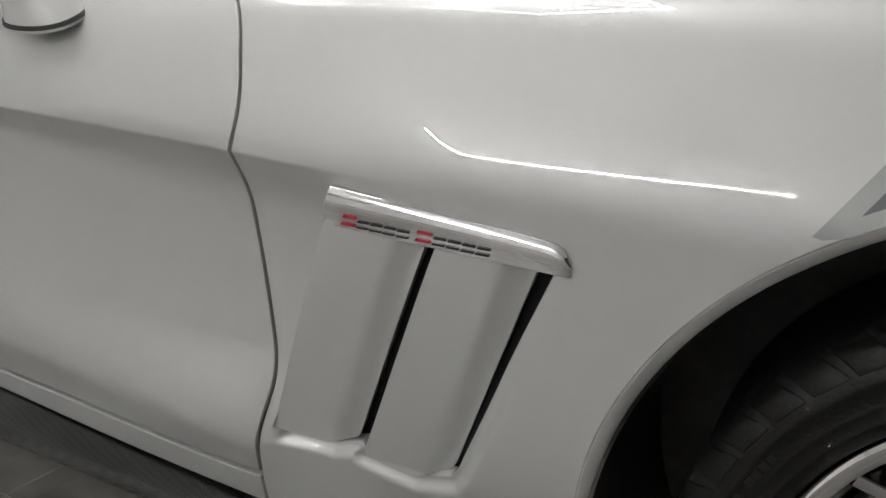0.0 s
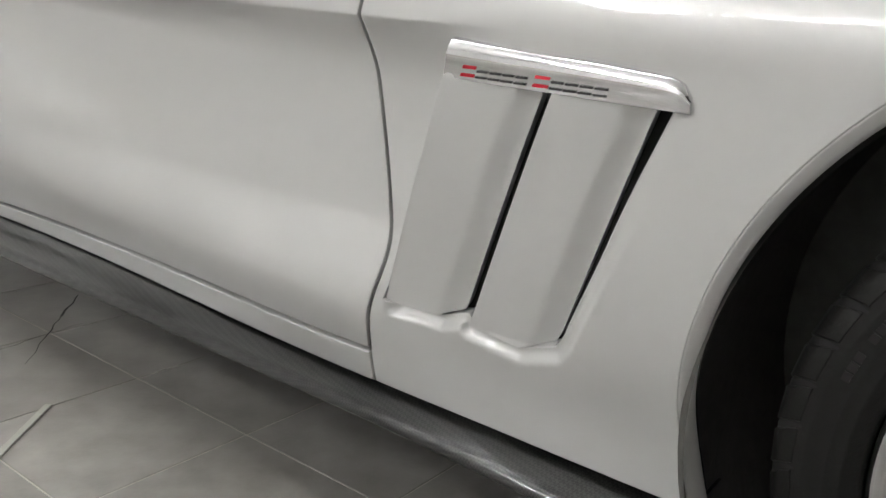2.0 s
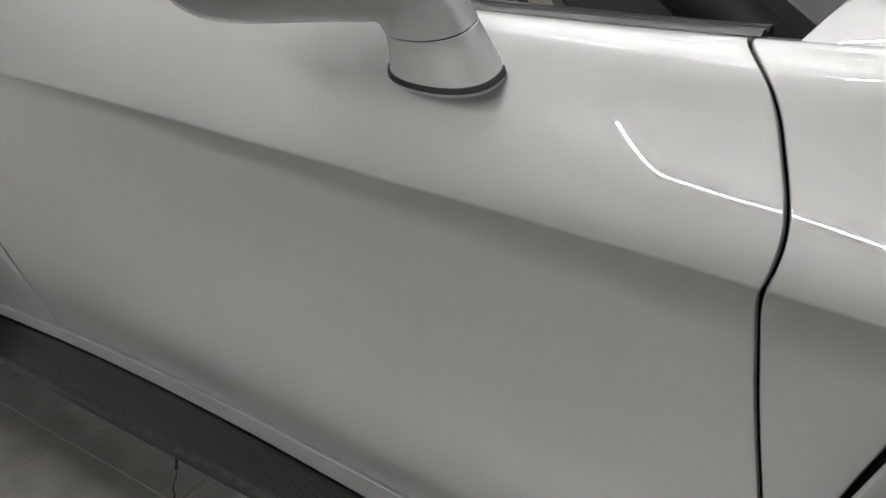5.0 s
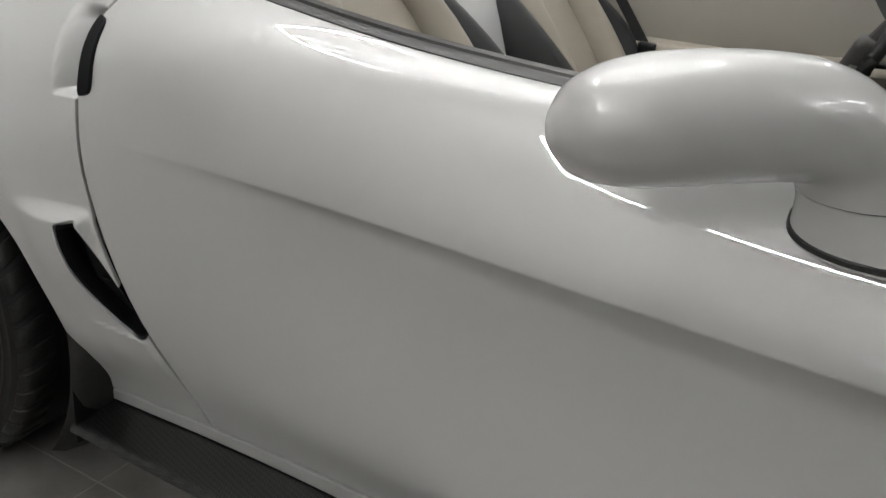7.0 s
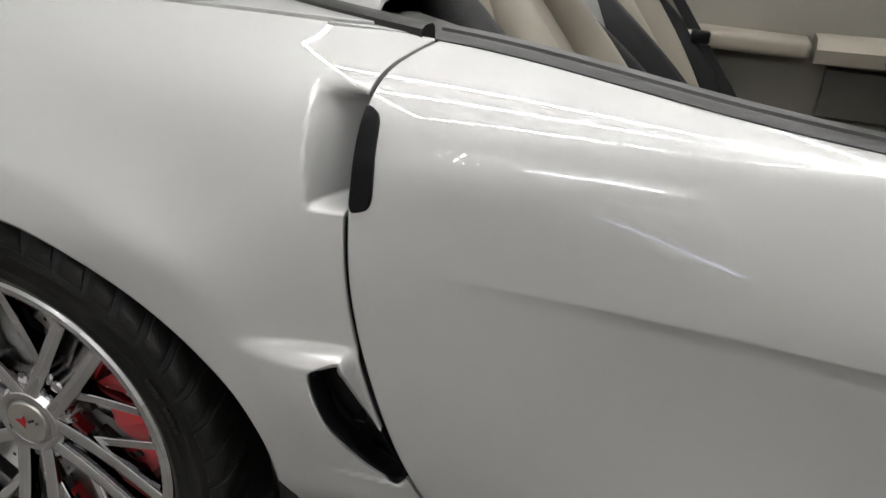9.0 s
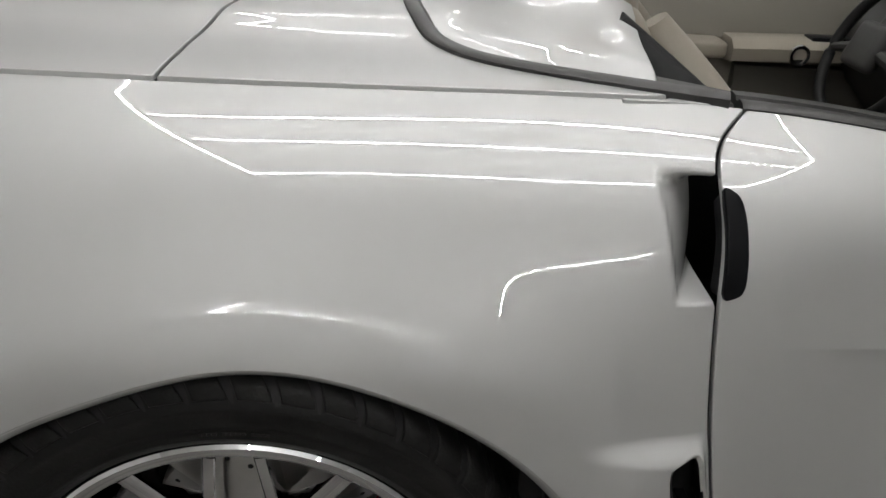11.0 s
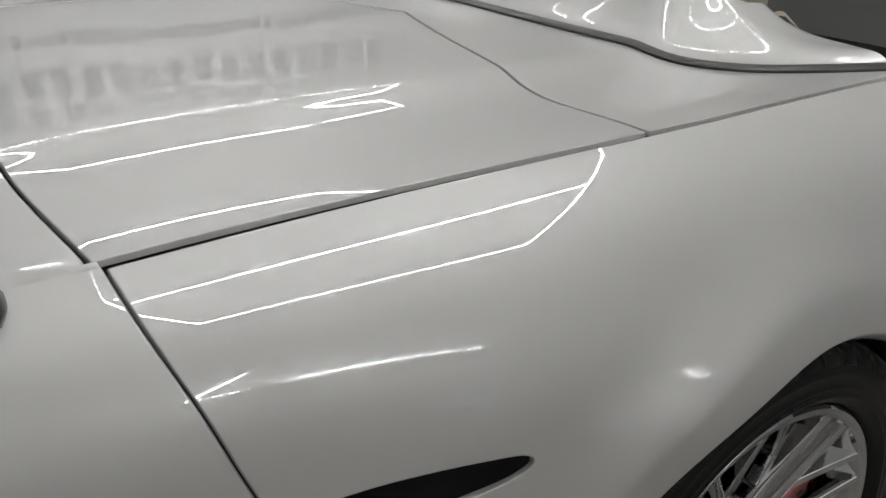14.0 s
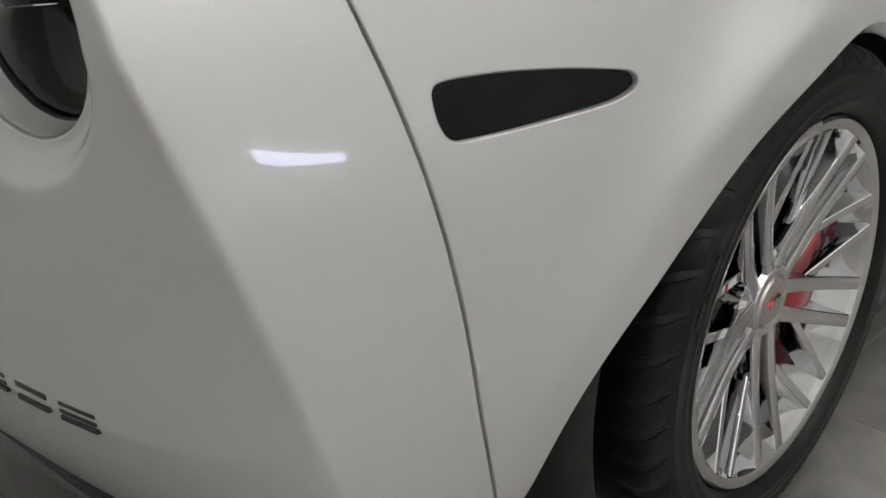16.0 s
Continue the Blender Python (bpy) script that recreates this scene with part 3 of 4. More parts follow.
light_frame([(-2.12, -.28), (-1.62, -1.34), (-.04, -1.34), (.42, -.58), (.20, .35), (-1.75, .35)], ((-1.86, .28, -.78), (-2.0, .37, -.47)))
# added frame, unseen: fills the car's flank and draws lines on the door
light_frame([(-1.42, -3.60), (-1.72, -5.05), (-1.45, -5.30), (.62, -5.30)], closed=False, glow=LED_FILL)
light_frame([(-2.05, 2.95), (-1.50, 2.15), (.20, 2.15), (.70, 2.95), (.20, 3.75), (-1.50, 3.75)])
# added frame at the east end, unseen, only to brighten the car's front
light_frame([(3.9, 0), (4.4, -1.2), (5.9, -1.2), (6.2, 0), (5.9, 1.2), (4.4, 1.2)])

# lettering on the far wall: rows of plain strokes
sign = tagged(new("wall_sign"), "rows of dark grey lettering on a pale wall", "sign")
for z, h, x0, n, w, gap in ((2.40, .22, -1.75, 6, .36, .10), (2.05, .26, -2.55, 10, .33, .08), (1.76, .12, -2.35, 18, .155, .055)):
    for k in range(n):
        bm = bmesh.new()
        x = x0 + k * (w + gap)
        for a, b, c, d in ((0, 0, .36, 1), (.64, (0, .25, 0)[k % 3], 1, (1, 1, .8)[k % 3])):
            box(bm, (x + a * w, Y1 - .012, z + b * h), (x + c * w, Y1, z + d * h))
        part("bar", bm, SIGN, sign, smooth=0)

# small cool lamp on the near wall
cool = tagged(new("wall_lamp"), "small cool white strip lamp on the wall", "lamp")
bm = bmesh.new()
box(bm, (-.10, Y0, .41), (.60, Y0 + .04, .47), .008)
part("diffuser", bm, COOL, cool)

# ---- wheels ----
def lathe(bm, prof, n=96):
    """Turn a profile of (y, r) about the y axis."""
    rings = [[Vector((r * math.cos(2 * math.pi * i / n), y, r * math.sin(2 * math.pi * i / n))) for i in range(n)] for y, r in prof]
    rows = [[bm.verts.new(p) for p in ring] for ring in rings]
    for a, b in zip(rows, rows[1:]):
        for i in range(n):
            j = (i + 1) % n
            bm.faces.new((a[i], a[j], b[j], b[i]))


def wheel(x, z, face, rim_r, tyre_r, width, turn, steer=0.0):
    """A chrome wheel; face is the y of the rim's outer flange."""
    bm = bmesh.new()
    f = 0.0
    lathe(bm, [(f + .012, rim_r - .021), (f + .004, rim_r - .017), (f + .001, rim_r - .012), (f, rim_r - .004), (f + .003, rim_r), (f + .010, rim_r + .001), (f + .016, rim_r - .006), (f + width, rim_r - .006)])
    w = part("wheel", bm, CHROME, car, "chrome wheel with five double arms and thin branches")
    w.matrix_local = pose(x, face, z, 0, 0, steer)
    bm = bmesh.new()
    lathe(bm, [(f + .012, rim_r - .021), (f + .030, rim_r - .030), (f + .09, rim_r - .048), (f + width - .02, rim_r - .04), (f + width, rim_r - .006)])
    part("rim_barrel", bm, BARREL, w, "bright chrome inner barrel")
    # five double arms, each with a thinner branch on either side
    def bar_of(name, points, w0, w1, d0, d1):
        bm = bmesh.new()
        f3 = spline(np.linspace(0, 1, len(points)), points)
        rings = []
        for t in np.linspace(0, 1, 12):
            c, tn = Vector(f3(t)), Vector(f3(min(1, t + .02)) - f3(max(0, t - .02))).normalized()
            sv = tn.cross(Vector((0, 1, 0))).normalized()
            hw, dep = w0 + (w1 - w0) * t, d0 + (d1 - d0) * t
            rings.append([c + sv * p * hw + Vector((0, q, 0)) for p, q in ((-.80, 0), (.80, 0), (1, .0012), (1.12, .006), (1.35, dep), (-1.35, dep), (-1.12, .006), (-1, .0012))])
        loft(bm, rings)
        return part(name, bm, CHROME, w, smooth=35)

    R = rim_r - .018
    at = lambda r, a, y: (r * math.cos(radians(a)), y, r * math.sin(radians(a)))
    for k in range(5):
        mid = turn + 72 * k
        for s in (-1, 1):
            a_in, a_half, a_out = 27, 11.8, 7.3
            bar_of("spoke", [at(.042, mid + s * a_in, f + .037), at(.120, mid + s * a_half, f + .028), at(R, mid + s * a_out, f + .004)], .0112, .0098, .050, .042)
            bar_of("branch_spoke", [at(.098, mid + s * 13.5, f + .040), at(.155, mid + s * 23.2, f + .026), at(R, mid + s * 29.6, f + .004)], .0070, .0066, .042, .034)
    bm = bmesh.new()
    lathe(bm, [(f + .033, .0), (f + .033, .032), (f + .035, .0345), (f + .040, .0355)], 48)
    part("centre_cap", bm, SATIN, w, "brushed cap with a small flag emblem")
    bm = bmesh.new()
    lathe(bm, [(f + .041, .034), (f + .035, .038), (f + .035, .048), (f + .042, .055), (f + .100, .058)], 60)
    part("hub", bm, CHROME, w)
    bm = bmesh.new()
    lathe(bm, [(f + .076, .02), (f + .076, .078), (f + .10, .084)], 60)
    part("hub_flange", bm, DARK_STEEL, w)
    for k in range(5):
        a = radians(turn + 72 * k)
        bm = bmesh.new()
        lathe(bm, [(f + .052, .0), (f + .052, .0075), (f + .055, .0102), (f + .084, .0110)], 12)
        bmesh.ops.translate(bm, vec=(.0720 * math.cos(a), 0, .0720 * math.sin(a)), verts=bm.verts)
        part("lug_nut", bm, CHROME, w)
        # bridge between neighbouring arms
        bm = bmesh.new()
        rows = []
        for q in np.linspace(-1, 1, 9):
            an = turn + 36 + 72 * k + q * 20
            r1 = .070 + .024 * abs(q)**2
            rows.append([Vector(at(r, an, f + y)) for r, y in ((.040, .039), (r1 - .006, .040), (r1, .047), (r1 - .004, .085), (.040, .085))])
        loft(bm, rows)
        part("web", bm, CHROME, w, smooth=40)
    # emblem on the cap: a red flag and a dark checked one, as plain shapes
    def flag(name, outline, mat, label):
        bm = bmesh.new()
        loft(bm, [[Vector((px, f + y, pz)) for px, pz in outline] for y in (.0318, .0335)])
        part(name, bm, mat, w, label, smooth=0)

    flag("emblem", [(-.019, .002), (-.010, .004), (-.004, .011), (-.001, .003), (-.004, -.010), (-.010, -.004)], RED_GLOSS, "small red flag emblem")
    for k in range(3):
        flag("emblem", [(.002 + .006 * k, .001 + .003 * (k % 2)), (.0065 + .006 * k, .002 + .003 * (k % 2)), (.008 + .006 * k, .006 + .003 * (k % 2)), (.0035 + .006 * k, .005 + .003 * (k % 2))], BLACK_INK, "small dark checks of the emblem")
    # tyre
    bm = bmesh.new()
    o = f - .010
    half = width + .02
    prof = [(f + .014, rim_r + .0022), (f + .004, rim_r + .0026), (f - .003, rim_r + .007), (o + .001, rim_r + .016), (o - .0008, rim_r + .0185), (o - .0008, rim_r + .0200), (o, rim_r + .0225), (o, rim_r + .030), (o - .0006, rim_r + .0315), (o, rim_r + .033), (o + .001, tyre_r - .036), (o + .0004, tyre_r - .034), (o + .0012, tyre_r - .031), (o + .008, tyre_r - .014), (o + .018, tyre_r - .004), (o + .032, tyre_r)]
    back = [(f + width + .004 - (y - f), r) for y, r in prof[::-1]]
    lathe(bm, prof + back, 120)
    t = part("tyre", bm, TYRE, w, "low black tyre with shoulder grooves", smooth=50)
    groove = [(o + .0030, tyre_r - .0260), (o + .008, tyre_r - .014), (o + .013, tyre_r - .0088), (o + .018, tyre_r - .004), (o + .025, tyre_r - .0018), (o + .032, tyre_r), (o + .060, tyre_r)]
    # black strips laid on the shoulder paint the shade of the grooves
    for k in range(46):
        a = 2 * math.pi * (k + .5) / 46
        bm = bmesh.new()
        rows = []
        for n, (y, r) in enumerate(groove):
            r, y = r + .0005, y - .0004
            hw = (.0012, .0034, .0050, .0056, .0052, .0046, .0040)[n] / r
            an = a + .012 * n
            rows.append([Vector((r * math.cos(an + h), y, r * math.sin(an + h))) for h in (-hw, 0, hw)])
        loft(bm, rows, close=False)
        part("groove_shade", bm, GAP, t)
    # raised blocks on the shoulder
    bm = bmesh.new()
    rows = []
    for n, (y, r) in enumerate([(o + .0042, tyre_r - .0225)] + groove[1:]):
        up = .0006 if n == 0 else .0030
        rows.append([Vector(((r + q * .8) * math.cos(.011 * n + h / r), y - q * (.7 if n < 4 else 0), (r + q * .8) * math.sin(.011 * n + h / r))) for h, q in ((-.0178, -.0015), (-.0168, up * .7), (-.0155, up), (.0155, up), (.0168, up * .7), (.0178, -.0015))])
    loft(bm, rows)
    block = part("tread_block", bm, TYRE, t, smooth=40)
    for k in range(46):
        ob = block if k == 0 else new("tread_block", block.data)
        ob.parent = t
        ob.matrix_local = Matrix.Rotation(-2 * math.pi * k / 46, 4, "Y")
    # raised marks on the side wall, too small to read
    for base, count, r0, h in ((.35, 8, rim_r + .041, .0110), (2.6, 8, rim_r + .041, .0110), (1.45, 15, rim_r + .024, .0050), (4.1, 11, rim_r + .041, .0060), (5.2, 18, rim_r + .024, .0050)):
        for k in range(count):
            if k % 6 == 4:
                continue
            bm = bmesh.new()
            an = base + k * h * .95 / r0
            m = Matrix.Rotation(-an, 4, "Y") @ Matrix.Translation((r0, o, 0))
            box(bm, (-.34 * h, -.0009, -.38 * h), (.34 * h, .001, .38 * h), 0, 1, m)
            part("sidewall_mark", bm, SIDEWALL, t, smooth=0)
    # brake
    bm = bmesh.new()
    lathe(bm, [(f + .085, .075), (f + .085, .180), (f + .088, .183), (f + .110, .183), (f + .110, .075)], 72)
    part("brake_disc", bm, DISC, w, "drilled steel brake disc")
    # flat black spots over the steel give the drilled holes their shade
    for k in range(40):
        a, r = 2 * math.pi * k / 40, (.115, .135, .155, .168)[k % 4]
        bm = bmesh.new()
        lathe(bm, [(f + .0845, .0), (f + .0845, .0035)], 8)
        bmesh.ops.translate(bm, vec=(r * math.cos(a), 0, r * math.sin(a)), verts=bm.verts)
        part("disc_hole_spot", bm, GAP, w)
    bm = bmesh.new()
    rings = []
    for a in np.linspace(radians(-42), radians(38), 18):
        c, s = math.cos(a), math.sin(a)
        rings.append([Vector((r * c, y, r * s)) for r, y in ((.128, f + .062), (.150, f + .054), (.188, f + .054), (.203, f + .062), (.203, f + .130), (.128, f + .130))])
    loft(bm, rings)
    cal = part("brake_caliper", bm, RED_PAINT, w, "red brake caliper")
    for a in (-25, 0, 22):
        bm = bmesh.new()
        lathe(bm, [(f + .050, .0), (f + .050, .006), (f + .056, .007)], 12)
        a = radians(a)
        bmesh.ops.translate(bm, vec=(.172 * math.cos(a), 0, .172 * math.sin(a)), verts=bm.verts)
        part("bolt", bm, DARK_STEEL, cal)
    return w


rear_wheel = wheel(REAR_AXLE[0], REAR_AXLE[1], -.9475, .2545, .339, .30, 54.85)
front_wheel = wheel(FRONT_AXLE[0], FRONT_AXLE[1], -.9150, .2415, .325, .245, 40)


def arch_liner(cx, cz, r0, y0, depth, name, mat, label):
    bm = bmesh.new()
    rows = []
    for a in np.linspace(radians(-38), radians(218), 60):
        rows.append([Vector((cx + r * math.cos(a), y, cz + r * math.sin(a))) for y, r in ((y0, r0 - .004), (y0 + .02, r0 + .010), (y0 + .06, r0 + .018), (y0 + depth, r0 + .018), (y0 + depth, r0 - .28))])
    loft(bm, rows, close=False)
    return part(name, bm, mat, car, label)


# front liner is lightened in colour as if lit, the rear stays black
arch_liner(FRONT_AXLE[0], FRONT_AXLE[1], .405, -.925, .42, "front_arch_liner", LIT_LINER, "grey-brown wheel arch liner, lightened as if lit")
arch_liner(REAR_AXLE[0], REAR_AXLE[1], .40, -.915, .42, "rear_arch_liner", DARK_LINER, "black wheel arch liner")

# ---- side vent, chrome bar, lettering bars ----
def louvre(name, poly, left, right):
    def fn(u, v):
        P = side(u, v)
        k = np.clip((.6135 - P[:, 2]) / .287, 0, 1)
        a, b = left[0] + (left[1] - left[0]) * k, right[0] + (right[1] - right[0]) * k
        q = np.clip((P[:, 0] - a) / (b - a), 0, 1)
        base = .9540 - .0555 * k**1.15 + .010 * (P[:, 0] - .7)
        P[:, 1] = -base + .0005 + .006 * q + .010 * step((q - .62) / .38)
        return P
    return sheet(name, fn, AX(.48, .93, 90), AX(.12, .60, 90), [lambda P: -poly_distance(P[:, 0], P[:, 2], poly) - .0006], PAINT, fender, roll=((.0005, .0002), (.0009, .0008), (.001, .002), (.001, .012)))


louvre("louvre", LOUVRE_A, (.638, .527), (.756, .6475))
louvre("louvre", LOUVRE_B, (.774, .660), (.878, .7735))
# near-black sheet behind the slots gives their shade by colour
sheet("vent_backing", inner(side, .034), AX(.48, .95, 40), AX(.10, .62, 40), [lambda P: .03 - poly_distance(P[:, 0], P[:, 2], VENT)], GAP, fender, roll=None)

bm = bmesh.new()
rings = []
for s in np.linspace(0, 1, 40):
    x = .640 + s * (.911 - .640)
    lo = .6140 - .0060 * s
    hi = .6585 - .0150 * s - .0040 * s**5
    end = math.sqrt(max(0, 1 - max(0, (s - .92) / .08)**2)) if s > .92 else 1.0
    hi = lo + (hi - lo) * (.50 + .50 * end)
    yb = -.9445 - .0065 * s
    mid = lo + .42 * (hi - lo)
    swoop = .004 * (1 - s) ** 8
    prof = [(-.03, lo), (.004, lo), (.0075, lo + .0012), (.0085, mid - .001), (.0098, mid + .001), (.0100, mid + .35 * (hi - mid)), (.0078, mid + .68 * (hi - mid)), (.0035, mid + .90 * (hi - mid)), (-.004, hi), (-.03, hi)]
    rings.append([Vector((x + swoop * (z - lo) * 100 * .4 - (.004 if s == 0 else 0), yb - o * (.62 + .38 * end), z)) for o, z in prof])
loft(bm, rings)
bar = part("chrome_bar", bm, CHROME, fender, "chrome bar with red and black lettering", smooth=40)
x = .660
for k in range(10):
    big = k in (0, 5)
    w, h = (.0170, .0125) if big else (.0138, .0092)
    if k == 5:
        x += .006
    s = (x - .640) / .269
    z0 = .6140 - .0060 * s + .0040
    y = -.9445 - .0065 * s - .0090
    bm = bmesh.new()
    sl = .25
    for x0, lo, x1, hi in ((0, .05, 1, .30), (0, .70, 1, .95)):
        vs = box(bm, (x + x0 * w, y - .0004, z0 + lo * h), (x + x1 * w, y + .0012, z0 + hi * h))
        for v in vs:
            v.co.x += sl * (v.co.z - z0)
    part("badge_mark", bm, RED_GLOSS if big else BLACK_INK, bar, smooth=0)
    x += w + .0022

# grey slash stripes over the front fender
SLASH = ((1.100, .676), (1.165, .770), (1.24, .95), (1.60, .95), (1.40, .76), (1.36, .72), (1.20, .70))
sheet("fender_stripe", fender_fn, AX(1.05, 1.65, 60), AX(.5, 1.0, 60), [lambda P: -poly_distance(P[:, 0], P[:, 2], SLASH), lambda P: front_arch(P) - .012], LIGHT_DECAL, fender, "grey slash stripe", roll=None, lift=.0006)
SLASH2 = ((1.118, .676), (1.182, .770), (1.258, .95), (1.60, .95), (1.40, .76), (1.36, .72), (1.20, .70))
sheet("fender_stripe", fender_fn, AX(1.05, 1.65, 60), AX(.5, 1.0, 60), [lambda P: -poly_distance(P[:, 0], P[:, 2], SLASH2), lambda P: front_arch(P) - .024], GREY_DECAL, fender, "dark grey slash stripe", roll=None, lift=.0011)

# ---- brake duct, door handle, side marker ----
# near-black sheet deep in the duct: its shade is in the colour
sheet("duct_backing", inner(quarter_fn, .060), AX(-.92, -.74, 40), AX(.1, .6, 50), [lambda P: .012 - poly_distance(P[:, 0], P[:, 2], DUCT)], GAP, quarter, roll=None)
bm = bmesh.new()
rows = []
pts = np.array(DUCT)
c = pts.mean(0)
for k in range(len(DUCT) + 1):
    x, z = pts[k % len(DUCT)]
    d = np.array([x, z]) - c
    d = d / np.linalg.norm(d)
    yb = float(quarter_fn(np.array([x]), np.array([np.interp(z, (.335, .50, .64), (.165, .35, .52))]))[0, 1])
    rows.append([Vector((x - d[0] * o, yb + q, z - d[1] * o)) for o, q in ((-.001, .004), (.003, .003), (.007, .006), (.009, .028))])
loft(bm, rows, close=False)
part("duct_trim", bm, TRIM_BLACK, quarter, "black frame of the brake duct", smooth=60)
bm = bmesh.new()
box(bm, (-.846, -.915, .489), (-.832, -.890, .492), .0006, 1)
part("duct_fin", bm, TRIM_BLACK, quarter)

PAD = rounded([(-.8585, .8635), (-.8520, .8630), (-.8436, .8590), (-.8396, .8515), (-.8375, .838), (-.8342, .800), (-.8336, .778), (-.8365, .769), (-.843, .7655), (-.8555, .7625), (-.8560, .80)], 1)
sheet("door_handle", side, AX(-.89, -.82, 50), AX(.6, .96, 90), [lambda P: -poly_distance(P[:, 0], P[:, 2], PAD) - .001], TRIM_BLACK, door, "black touch pad handle at the door edge", roll=((.001, .0004), (.002, .0016), (.0024, .004), (.0024, .03)), lift=.0045)
lens = sheet("side_marker", inner(quarter_fn, .0045), AX(-1.99, -1.70, 70), AX(.45, .75, 60), [lambda P: -poly_distance(P[:, 0], P[:, 2], MARKER) - .0014], GLOSS_BLACK, quarter, "glossy black side marker lamp", roll=((.0004, .0002), (.0008, .0008), (.0008, .012)))

# ---- tail lamp opening, bumper letters, lower valance, spoiler ----
_gu, _gv = np.meshgrid(np.linspace(-2.12, -2.95, 240), np.linspace(.1, 1, 160), indexing="ij")
_tail = tail_fn(_gu.ravel(), _gv.ravel())


def rear_x(y, z):
    """Where the rear face stands at y, z."""
    return float(_tail[np.argmin(np.hypot(_tail[:, 1] - y, _tail[:, 2] - z)), 0])


bm = bmesh.new()
rows = []
LAMP_N = Vector((.985, .13, 0))
RIM = [(math.cos(2 * math.pi * i / 64), math.sin(2 * math.pi * i / 64)) for i in range(64)]
RIM_X = [rear_x(-LAMP[0] + LAMP[2] * c, LAMP[1] + LAMP[2] * s) for c, s in RIM]


def lamp_ring(d, r):
    return [Vector((x, -LAMP[0] + r * c, LAMP[1] + r * s)) + LAMP_N * d for x, (c, s) in zip(RIM_X, RIM)]


for d, r in ((.000, LAMP[2] + .0006), (.0015, LAMP[2] - .0016), (.006, LAMP[2] - .0040), (.013, LAMP[2] - .0066), (.023, LAMP[2] - .0100)):
    rows.append(lamp_ring(d, r))
loft(bm, rows, caps=False)
part("lamp_cup", bm, PAINT, bumper, "silver wall of the deep lamp recess", smooth=50)
bm = bmesh.new()
loft(bm, [lamp_ring(d, r) for d, r in ((.0222, LAMP[2] - .0094), (.0232, LAMP[2] - .0108), (.030, LAMP[2] - .0112))], caps=False)
lamp_case = part("tail_lamp", bm, DARK_TRIM, bumper, "dark housing of the round tail lamp", smooth=50)
bm = bmesh.new()
loft(bm, [lamp_ring(d, r) for d, r in ((.030, LAMP[2] - .008), (.0262, LAMP[2] - .0112), (.0250, LAMP[2] - .020), (.0238, LAMP[2] - .048), (.0230, .012), (.0229, .0005))], caps=False)
part("lens", bm, SMOKED, lamp_case, "smoked dark glossy lens", smooth=50)
for k in range(8):
    y = -.745 + .058 * k
    bm = bmesh.new()
    xa, xb = rear_x(y, .462), rear_x(y + .042, .462)
    for lo, hi in ((0, .25), (.70, 1)) if k % 2 else ((0, .22), (.40, .58), (.78, 1)):
        z0, z1 = .453 + lo * .018, .453 + hi * .018
        loft(bm, [[Vector((xa - .001, y, z0)), Vector((xa - .001, y, z1)), Vector((xa + .005, y, z1)), Vector((xa + .005, y, z0))], [Vector((xb - .001, y + .042, z0)), Vector((xb - .001, y + .042, z1)), Vector((xb + .005, y + .042, z1)), Vector((xb + .005, y + .042, z0))]])
    part("badge_mark", bm, BLACK_INK, bumper, smooth=0)
bm = bmesh.new()
rings = []
for y in np.linspace(-.80, .80, 30):
    xb = -2.145 - .075 * (1 - (y / .8)**2)
    rings.append([Vector((xb + dx, y, z)) for dx, z in ((.10, .345), (.012, .338), (.004, .325), (.02, .22), (.06, .19), (.16, .19))])
loft(bm, rings)
part("rear_valance", bm, CARBON, car, "dark carbon valance under the bumper", smooth=40)
bm = bmesh.new()
rings = []
for y in .797 * np.sin(np.linspace(-.5, .5, 90) * math.pi):
    a = abs(y)
    tip = math.sqrt(max(0.0, 1 - max(0, (a - .745) / .0521)**2)) if a > .745 else 1.0
    xf = -2.122 - .052 * (1 - (y / .8)**2)
    xr = -2.176 - .045 * (1 - (y / .8)**2)
    xm, wd = (xf + xr) / 2, (xf - xr) / 2
    zb = .902 + .010 * (1 - (y / .8)**2)
    prof = ((1, .000), (.97, .005), (.8, .0085), (.4, .015), (0, .0205), (-.4, .0250), (-.7, .0280), (-.9, .0290), (-1.0, .0275), (-1.05, .0235), (-1.065, .014), (-1.06, .004), (-1.04, -.006), (-1.0, -.012), (.8, -.012))
    rings.append([Vector((xm + p * wd * (.35 + .65 * tip), y, zb + q * (.4 + .6 * tip))) for p, q in prof])
loft(bm, rings)
part("boot_spoiler", bm, CARBON_GLOSS, car, "glossy carbon fibre lip spoiler", smooth=62)

# ---- carbon side skirt and guard ----
bm = bmesh.new()
rings = []
for x in np.linspace(-.966, .945, 80):
    k = max(0, (x - .45) / .45)
    e = .012 * k * k
    q = .020 * (1 - float(step(np.array((x + .4) / .6))))
    rings.append([Vector((x, y, z)) for y, z in ((-.78, .192), (-.846 + q, .1915), (-.866 + q * .6, .187), (-.886 + q * .3, .181), (-.900 - e, .1785 - e * .4), (-.910 - e, .178 - e * .4), (-.917 - e, .172 - e * .4), (-.918 - e, .164 - e * .5), (-.912 - e, .158 - e * .5), (-.88, .152), (-.78, .150))])
loft(bm, rings)
part("side_skirt", bm, CARBON, car, "carbon fibre side skirt", smooth=50)
bm = bmesh.new()
rings = []
